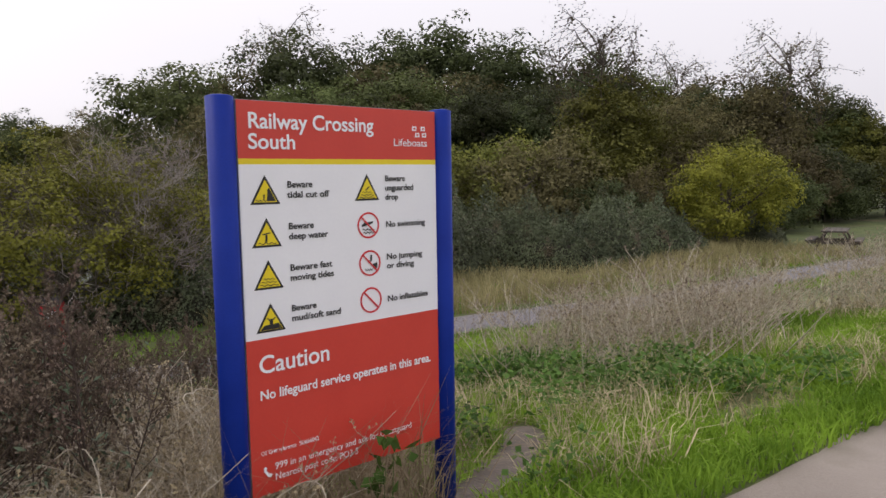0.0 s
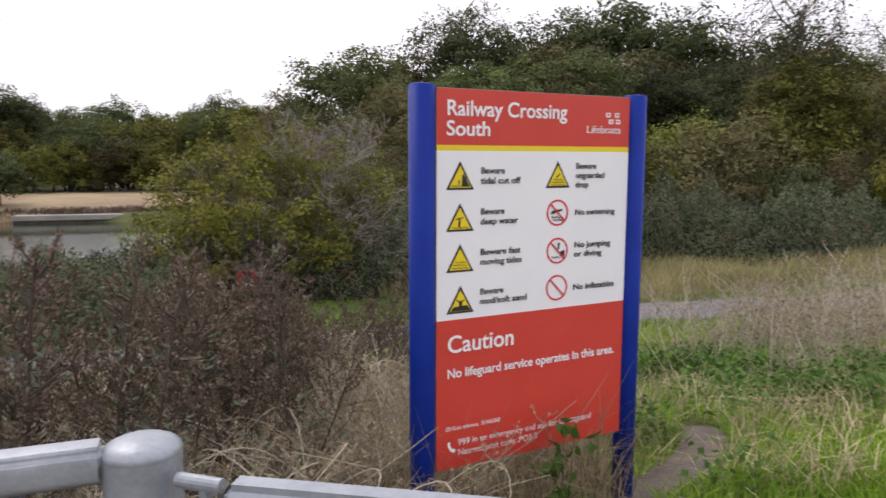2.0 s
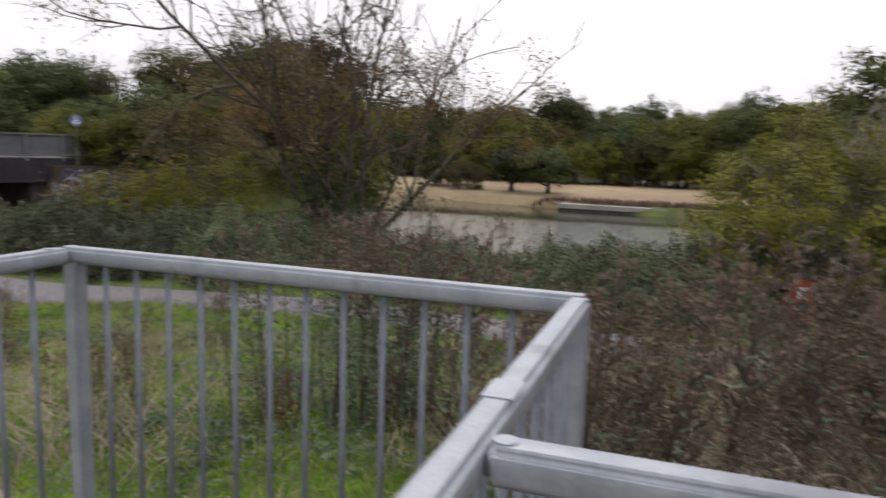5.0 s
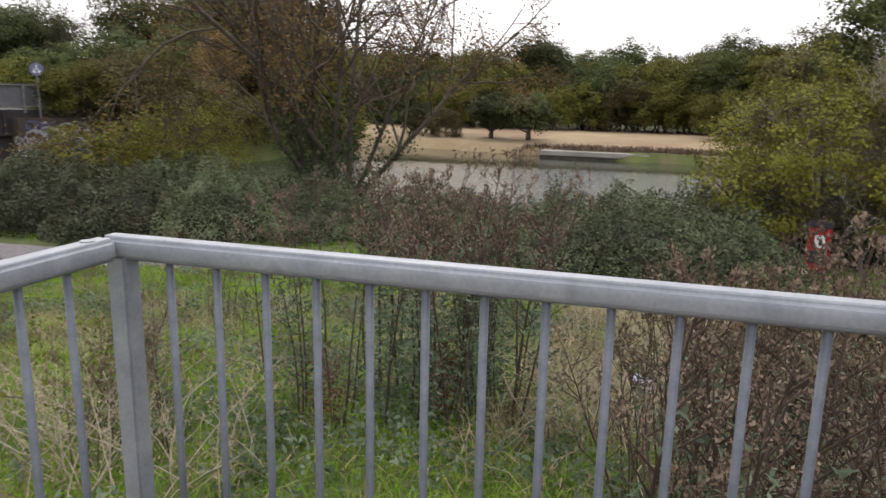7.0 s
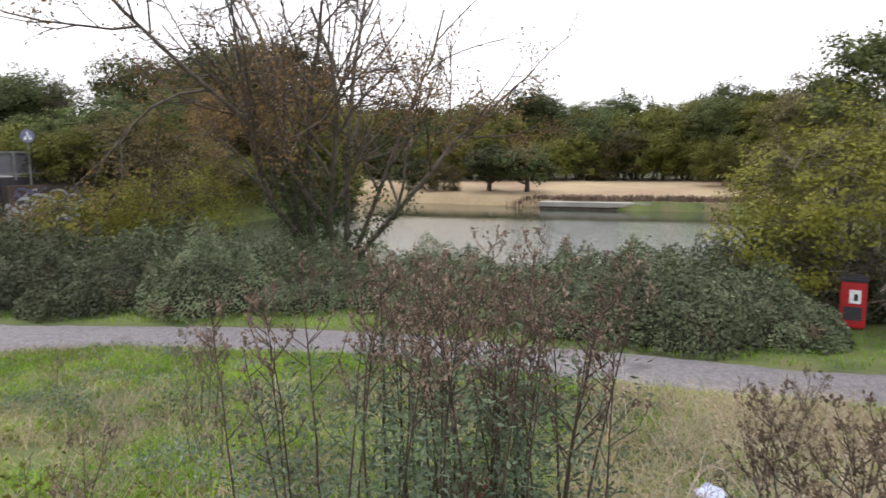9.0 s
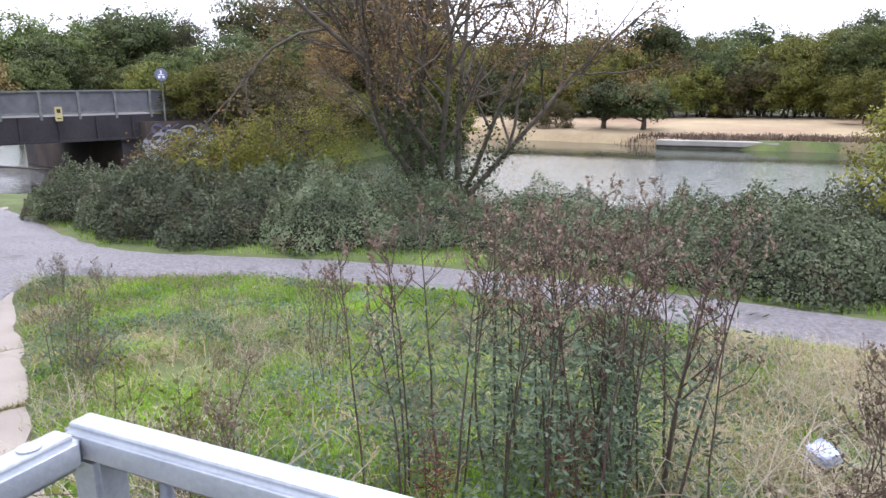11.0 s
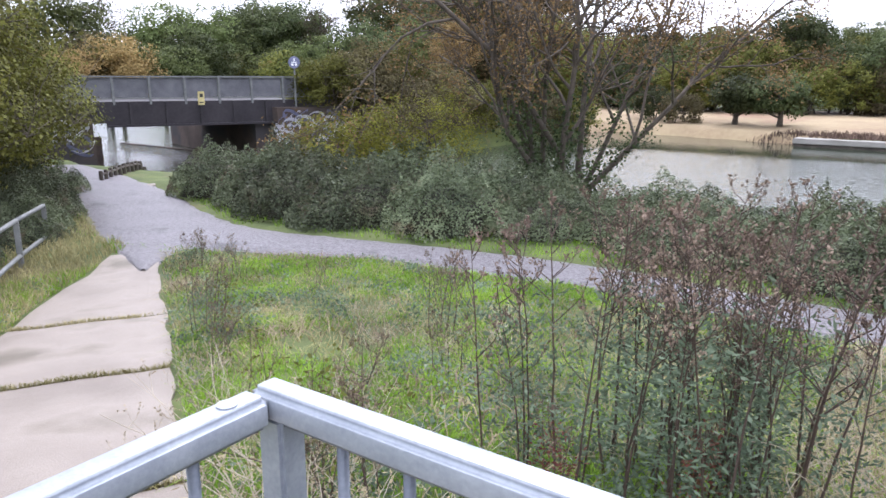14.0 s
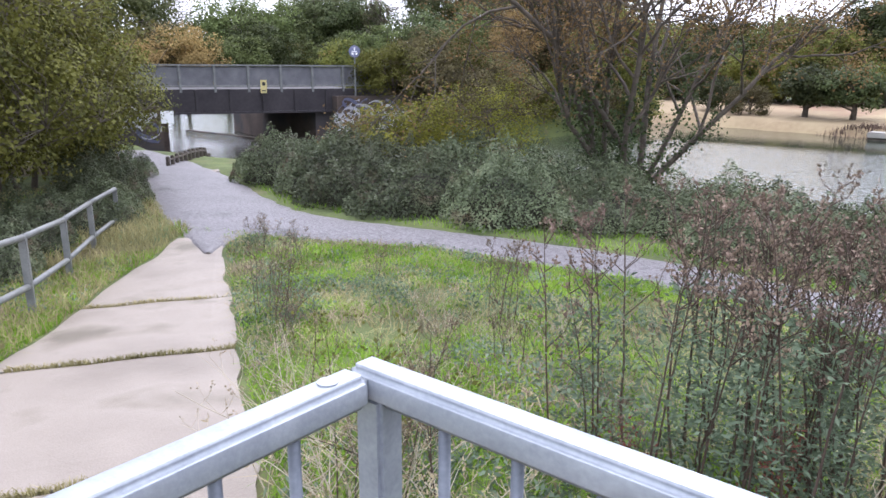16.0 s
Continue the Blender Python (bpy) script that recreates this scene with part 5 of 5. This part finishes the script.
WR = [weed_meshes(80 + i, 5, 1.5, 0.17, M_SEEDR, M_WEEDL, 190, 0.1, 0.65, 12, None, 0.008, 0.55, (0.045, 0.014), (0.1, 0.75), 2, 0.07) for i in range(3)]
WB = [weed_meshes(86, 3, 0.8, 0.12, M_SEEDR, M_REDLEAF, 120, 0.15, 0.5, 8, None, 0.006, 0.5, (0.05, 0.016), (0.1, 0.8))]
WS = [weed_meshes(90 + i, 24, 0.85, 0.3, M_STRAW, M_STRAW, 10, 0.6, 0.35, 5, M_PALETWIG, 0.006, sub=1, curl=0.3) for i in range(2)]
WD = [weed_meshes(97 + i, 12, 1.0, 0.28, M_SEEDR, M_STRAW, 6, 0.5, 0.3, 9, M_PALETWIG, 0.0075, 0.25, sub=2, curl=0.25) for i in range(2)]
WT = [weed_meshes(95, 1, 1.75, 0.01, M_SEEDR, M_WEEDL, 90, 0.03, 0.8, 22, None, 0.013, 0.4, (0.06, 0.014), sub=3)]
WG = [weed_meshes(99, 4, 0.85, 0.08, M_SEED, M_OLIVE, 34, 0.28, 0.2, 5, None, 0.006, 0.3, (0.045, 0.028), (0.3, 1.0), 1, 0.45)]
def curls(seed, n):
    """Bleached dead stalks that loop over one another."""
    r = np.random.default_rng(seed)
    lines = []
    for i in range(n):
        k = np.linspace(0, 1, 14)[:, None]
        p = np.array((*r.normal(0, 0.28, 2), r.uniform(0.0, 0.3)))
        a, b, c = r.uniform(0, 6.28), r.uniform(2.0, 5.0), r.uniform(0.1, 0.3)
        d = np.array((math.cos(a), math.sin(a), 0)); e = np.array((-d[1], d[0], 0.6))
        lines.append((p + d * k * r.uniform(0.2, 0.6) + e * c * np.sin(k * b) + np.array((0, 0, 1)) * r.uniform(0.2, 0.7) * k * (1.2 - k), r.uniform(0.0022, 0.004) * (1 - 0.6 * k[:, 0])))
    V, F = tubes(lines, 5)
    return (mesh_np("stalk", V, F, M_PALETWIG, True),)
WC = [curls(101, 34), curls(102, 28)]
fw = {}
def weed(pool, i, x, y, s=1.0, tall=1.0, label="dark dry mugwort stems with seed heads"):
    if on_paths(np.array([x]), np.array([y]), 0.12)[0]:
        return
    key = (id(pool), i)
    m = Matrix.Translation((x, y, float(land(x, y)) - 0.02)) @ Matrix.Rotation(wr.uniform(0, 6.3), 4, "Z")
    if key not in fw:
        fw[key] = plant("weed_clump", pool[i], x, y, label, "weed", "tall weeds beyond the railing", s, wr.uniform(0, 6), parts=("stalk", "seed_growth", "foliage"), tall=tall)
        return
    o = copy_thing(fw[key], m); o.scale = (s, s, s * tall)
for j in range(50):
    x = wr.uniform(1.66, 3.15); y = 0.35 + wr.uniform(0, 1) * 2.7
    if (x < 1.6 + 0.35 * y and y > 0.9 and j % 4) or x > 2.95 + 0.1 * y or (x > 2.5 and y < 0.85):
        continue
    weed(WE, j % 4, x, y, wr.uniform(0.68, 1.0), 0.96 if y > 1 else 0.82)
for x, y, s in ((1.72, 0.55, 1.05), (1.95, 0.9, 1.12), (2.35, 0.75, 1.02), (2.6, 1.2, 1.05), (2.1, 1.5, 1.1), (1.8, 1.3, 1.0), (2.9, 1.0, 0.95), (2.2, 1.1, 1.08), (2.75, 1.7, 1.1)):
    weed(WT, 0, x, y, s * 0.85, label="single tall dark dock stem with seed heads")
for j in range(14):
    weed(WE, j % 4, wr.uniform(2.8, 4.2), wr.uniform(2.8, 5.0), wr.uniform(0.6, 0.9))
CLUMP = ((0.34, 2.2, 0.8), (0.3, 2.75, 0.95), (-0.54, 2.05, 0.9), (-0.38, 2.5, 0.95), (-0.25, 2.2, 0.96), (-0.08, 2.3, 0.92), (0.0, 2.7, 1.0), (0.12, 2.25, 0.9), (0.2, 2.7, 0.95), (-0.2, 2.65, 0.9))
for x, y, s in ((0.43, 2.4, 0.92), (1.12, 0.42, 0.8), (1.3, 0.3, 0.72), (1.48, 0.5, 0.85), (1.35, 0.75, 0.8)):
    weed(WT, 0, x, y, s, label="single tall dark dock stem with seed heads")
for x, y, s in CLUMP:
    weed(WR, int(x * 100 + 90) % 3, x, y, s, label="tall russet weed clump with dark stems")
for x, y, s in ((1.3, 0.95, 0.8), (1.5, 1.35, 0.85), (1.2, 1.6, 0.85), (1.65, 1.75, 0.9), (1.5, 0.7, 0.8), (-2.67, 4.2, 0.62), (-1.9, 3.2, 0.4), (-3.4, 5.2, 0.4), (-5.0, 5.0, 0.35), (-6.6, 5.2, 0.45), (1.6, 4.0, 0.6), (1.3, 1.6, 0.7), (1.25, 0.9, 0.75)):
    weed(WE, 1, x, y, s)

for x, y, s in ((-0.45, 1.95, 0.6), (0.1, 2.3, 0.7)):
    weed(WB, 0, x, y, s, label="low reddened weed among tall stems")
for j in range(28):
    weed(WC, j % 2, wr.uniform(2.0, 3.1), wr.uniform(0.75, 1.9), wr.uniform(0.7, 1.1), label="loops of bleached dead stalks among weeds")
for j in range(8):
    weed(WC, j % 2, wr.uniform(0.7, 2.2), wr.uniform(1.6, 4.0), wr.uniform(0.6, 0.9), label="loops of bleached dead stalks in dry grass")
for j in range(15):
    weed(WD, j % 2, wr.uniform(6.4, 10.5), wr.uniform(1.9, 4.8), wr.uniform(0.6, 1.05), label="brittle pale brown dead stems in the grass")
for j in range(7):
    weed(WD, j % 2, wr.uniform(10.5, 17.0), wr.uniform(1.6, 4.6), wr.uniform(0.8, 1.15), label="brittle pale brown dead stems in the grass")
for j in range(18):
    weed(WS, j % 2, wr.uniform(7.2, 11.0), wr.uniform(2.4, 4.6), wr.uniform(0.7, 1.1), label="tangle of pale dead stalks in the grass")
for j in range(6):
    weed(WS, j % 2, wr.uniform(11.0, 18.0), wr.uniform(1.6, 4.2), wr.uniform(0.8, 1.1), label="tall pale dead stalks in the grass")
for j in range(34):
    weed(WS, j % 2, wr.uniform(2.55, 3.45), wr.uniform(0.65, 3.0), wr.uniform(0.6, 0.9), label="pale dead stalks beside the sign")
for j in range(14):
    weed(WS, j % 2, wr.uniform(0.3, 2.6), wr.uniform(2.8, 5.6), wr.uniform(0.35, 0.6), label="low tangle of dry stalks in the grass")
for x, y, s in ((-1.5, 1.35, 0.7), (-1.3, 1.1, 0.6), (-0.7, 0.9, 0.6), (-2.3, 1.75, 0.5)):
    weed(WS, 0, x, y, s, label="dry leaning stalks at the ramp edge")
for x, y, s in ((-4.55, 3.15, 0.6), (-3.6, 2.55, 0.45), (-7.6, 5.35, 0.45), (-8.0, 5.5, 0.4), (-1.15, 1.05, 0.5), (-1.0, 1.3, 0.6), (-5.6, 3.95, 0.35)):
    weed(WE, 1, x, y, s)
for j in range(12):
    weed(WS, j % 2, wr.uniform(-5, 0.6), wr.uniform(1.0, 4.2), wr.uniform(0.2, 0.42), label="low tangle of dry stalks in the grass")
for x, y, s in ((-1.15, 1.4, 0.8), (-1.6, 1.5, 0.75), (-2.5, 2.05, 0.7), (-4.4, 3.15, 0.7)):
    weed(WG, 0, x, y, s, label="arching briar shoots with small green leaves")
# leafy sprig before the sign
sp = np.random.default_rng(77)
sprig = tagged(new("nettle_sprig"), "green leafy nettle sprig before the warning sign", "plant")
lines = [(np.array(((0, 0, 0), (0.01, 0, 0.2), (0.03, 0.01, 0.4 + 0.06 * k))) + np.array((0.05 * k, 0.02 * k, 0)), np.array((0.004, 0.003, 0.001))) for k in range(-1, 2)]
V, F = tubes(lines, 5)
part("stalk", mesh_np("stalk", V, F, M_NETTLE), None, sprig)
P = np.concatenate([np.repeat(l[0][1:], 9, 0) + sp.normal(0, 0.035, (18, 3)) for l in lines])
V, F = leaves(P, 0.07, 0.05, 0.0, None, sp)
part("foliage", mesh_np("foliage", V, F, M_NETTLE), None, sprig)
sprig.location = (3.83, 0.4, float(land(3.83, 0.4)))

# grass
def blades(x, y, h, w, lean, material, name, label, r):
    n = len(x)
    z = land(x, y)
    a = r.uniform(0, 6.283, n); b = r.uniform(0, 6.283, n)
    H = h * r.uniform(0.5, 1.3, n); ln = lean * H * r.uniform(0.2, 1.4, n)
    B = np.stack([x, y, z], 1); S = np.stack([np.cos(b), np.sin(b), 0 * b], 1) * (w * r.uniform(0.6, 1.3, n))[:, None]
    D = np.stack([np.cos(a), np.sin(a), 0 * a], 1)
    Mv = B + D * (ln * 0.3)[:, None] + np.array((0, 0, 1)) * (H * 0.6)[:, None]
    T = B + D * ln[:, None] + np.array((0, 0, 1)) * (H * np.clip(1 - 0.25 * (ln / H) ** 2, 0.3, 1))[:, None]
    V = np.stack([B - S, B + S, Mv + S * 0.7, Mv - S * 0.7, T + S * 0.1, T - S * 0.1], 1).reshape(-1, 3)
    i = np.arange(n)[:, None] * 6
    F = np.concatenate([i + np.array([[0, 1, 2, 3]]), i + np.array([[3, 2, 4, 5]])])
    return tagged(new(name, mesh_np(name, V, F, material)), label, "grass", kind="stuff")
g = np.random.default_rng(5)
def scatter(n, x0, x1, y0, y1, keep):
    x, y = g.uniform(x0, x1, n), g.uniform(y0, y1, n)
    k = ~on_paths(x, y, 0.03) & keep(x, y)
    return x[k], y[k]
def green(x, y): return value_noise(x, y, 0.9, 12) + 0.5 * value_noise(x, y, 2.7, 14) + g.normal(0, 0.25, len(x))
x, y = scatter(190000, -9, 10, 0.15, 7.6, lambda x, y: green(x, y) > -0.4)
blades(x, y, 0.06, 0.0045, 1.3, M_GRASS, "grass", "short bright green grass", g)
x, y = scatter(45000, -15, 26, 5.5, 11.5, lambda x, y: green(x, y) > -0.6)
blades(x, y, 0.08, 0.008, 0.9, M_GRASS, "grass", "short green grass beside the gravel path", g)
x, y = scatter(40000, -9, 12, 0.15, 7.4, lambda x, y: green(x, y) < -0.05)
blades(x, y, 0.1, 0.004, 1.8, M_GRASSD, "dry_grass", "matted dull dry grass", g)
x, y = scatter(36000, -8.5, 3, 0.6, 7.2, lambda x, y: value_noise(x, y, 1.9, 91) + 0.5 * value_noise(x, y, 5, 92) + g.normal(0, 0.15, len(x)) > 0.45)
blades(x, y, 0.1, 0.0045, 1.2, M_GRASS, "grass", "longer bright green tufts of grass", g)
x, y = scatter(22000, -8.5, 6, 0.3, 7.2, lambda x, y: value_noise(x, y, 1.1, 96) + 0.7 * value_noise(x, y, 3.7, 97) + g.normal(0, 0.25, len(x)) > 0.5)
blades(x, y, 0.13, 0.0045, 2.4, M_STRAW, "dry_grass", "flattened straw patches in the grass", g)
# low herbs among the grass
x, y = scatter(26000, -8.5, 4.5, 0.3, 7.2, lambda x, y: value_noise(x, y, 1.7, 61) + 0.6 * value_noise(x, y, 4.1, 63) + g.normal(0, 0.2, len(x)) > 0.35)
P = np.repeat(np.stack([x, y, land(x, y)], 1), 4, 0); P[:, 2] += g.uniform(0.01, 0.16, len(P)) ** 1.2; P[:, :2] += g.normal(0, 0.03, (len(P), 2))
V, F = leaves(P, 0.042, 0.02, 0.2, None, g)
tagged(new("herbs", mesh_np("herbs", V, F, M_WEEDL)), "grey green low herbs scattered through the grass", "plants", kind="stuff")
x, y = scatter(26000, -8.5, 4.5, 0.3, 7.0, lambda x, y: value_noise(x, y, 1.4, 71) + g.normal(0, 0.25, len(x)) > 0.35)
blades(x, y, 0.14, 0.004, 1.9, M_SEEDR, "dead_stalks", "brown dead stalks lying in the grass", g)
x, y = scatter(26000, 6, 26, 8.8, 14, lambda x, y: green(x, y) < 0.5)
blades(x, y, 0.4, 0.008, 0.7, M_GRASSD, "dry_grass", "long pale grass along the path", g)
x, y = scatter(26000, 1.8, 14, 0.3, 5.0, lambda x, y: value_noise(x, y, 1.3, 22) + g.normal(0, 0.3, len(x)) > 0.35)
blades(x, y, 0.28, 0.004, 1.2, M_STRAW, "straw_stalks", "tangled straw coloured dead stalks", g)
x, y = scatter(17000, 0.3, 4.0, 1.6, 6.8, lambda x, y: value_noise(x, y, 1.5, 52) + 0.6 * value_noise(x, y, 4.5, 53) + 0.35 * smooth(0.2, 1.6, x) + g.normal(0, 0.25, len(x)) > 0.1)
blades(x, y, 0.24, 0.003, 1.7, M_STRAW, "dry_grass", "bleached tangled dry grass below the railing", g)
x, y = scatter(9000, 2.5, 4.4, 0.4, 4.0, lambda x, y: value_noise(x, y, 2.3, 32) > -0.2)
blades(x, y, 0.6, 0.0028, 1.0, M_STRAW, "straw_stalks", "pale dead grass stalks by the sign", g)
x, y = scatter(60000, -15.5, -3.0, -2.5, 8.0, lambda x, y: (x * RAMP_N[0] + y * RAMP_N[1]) < -0.6)
blades(x, y, 0.16, 0.006, 1.0, M_GRASSD, "grass", "rough grass at the path edge", g)
x, y = scatter(30000, -15.5, -3.0, -2.5, 8.0, lambda x, y: ((x * RAMP_N[0] + y * RAMP_N[1]) < -0.6) & (value_noise(x, y, 1.3, 95) > 0))
blades(x, y, 0.14, 0.006, 1.0, M_GRASS, "grass", "green grass under the handrail", g)
x, y = scatter(9000, -40, 6, 41.8, 43, lambda x, y: x < 30)
blades(x, y, 0.3, 0.03, 0.5, M_SEEDR, "reeds", "brown reeds along the far bank", g)
x, y = scatter(70000, 4.0, 12, -0.15, 4.2, lambda x, y: value_noise(x, y, 1.2, 81) + 1.2 * (y < 0.5) > -0.55)
blades(x, y, 0.12, 0.006, 0.8, M_GRASS, "grass", "thick green grass at the path edge", g)
# moss in the slab joints
x = np.repeat(np.array((2.4, 4.66, 6.85)), 900); q = g.uniform(-1.75, -0.12, 2700); x = x + g.normal(0, 0.013, 2700)
P = np.stack([x * RAMP_D[0] + q * RAMP_N[0], x * RAMP_D[1] + q * RAMP_N[1]], 1)
ok = value_noise(q * 3, x, 1.5, 3) + g.normal(0, 0.3, 2700) > -0.5
blades(P[ok, 0], P[ok, 1], 0.045, 0.004, 0.8, M_GRASSD, "moss", "moss and grass in the slab joints", g)
# nettles and low green growth
x, y = scatter(5200, 4.7, 9.5, 0.2, 3.4, lambda x, y: value_noise(x, y, 1.2, 41) + 0.5 * value_noise(x, y, 3.0, 44) - 0.35 > 0.9 * (y < 0.5))
P = np.repeat(np.stack([x, y, land(x, y)], 1), 5, 0); P[:, 2] += g.uniform(0.02, 0.3, len(P)); P[:, :2] += g.normal(0, 0.05, (len(P), 2))
V, F = leaves(P, 0.055, 0.036, 0.1, None, g, g.normal(0, 0.4, P.shape) + np.array((0, 0, 1.0)))
tagged(new("nettles", mesh_np("nettles", V, F, M_NETTLE)), "low green nettles and bramble shoots at the path edge", "plants", kind="stuff")
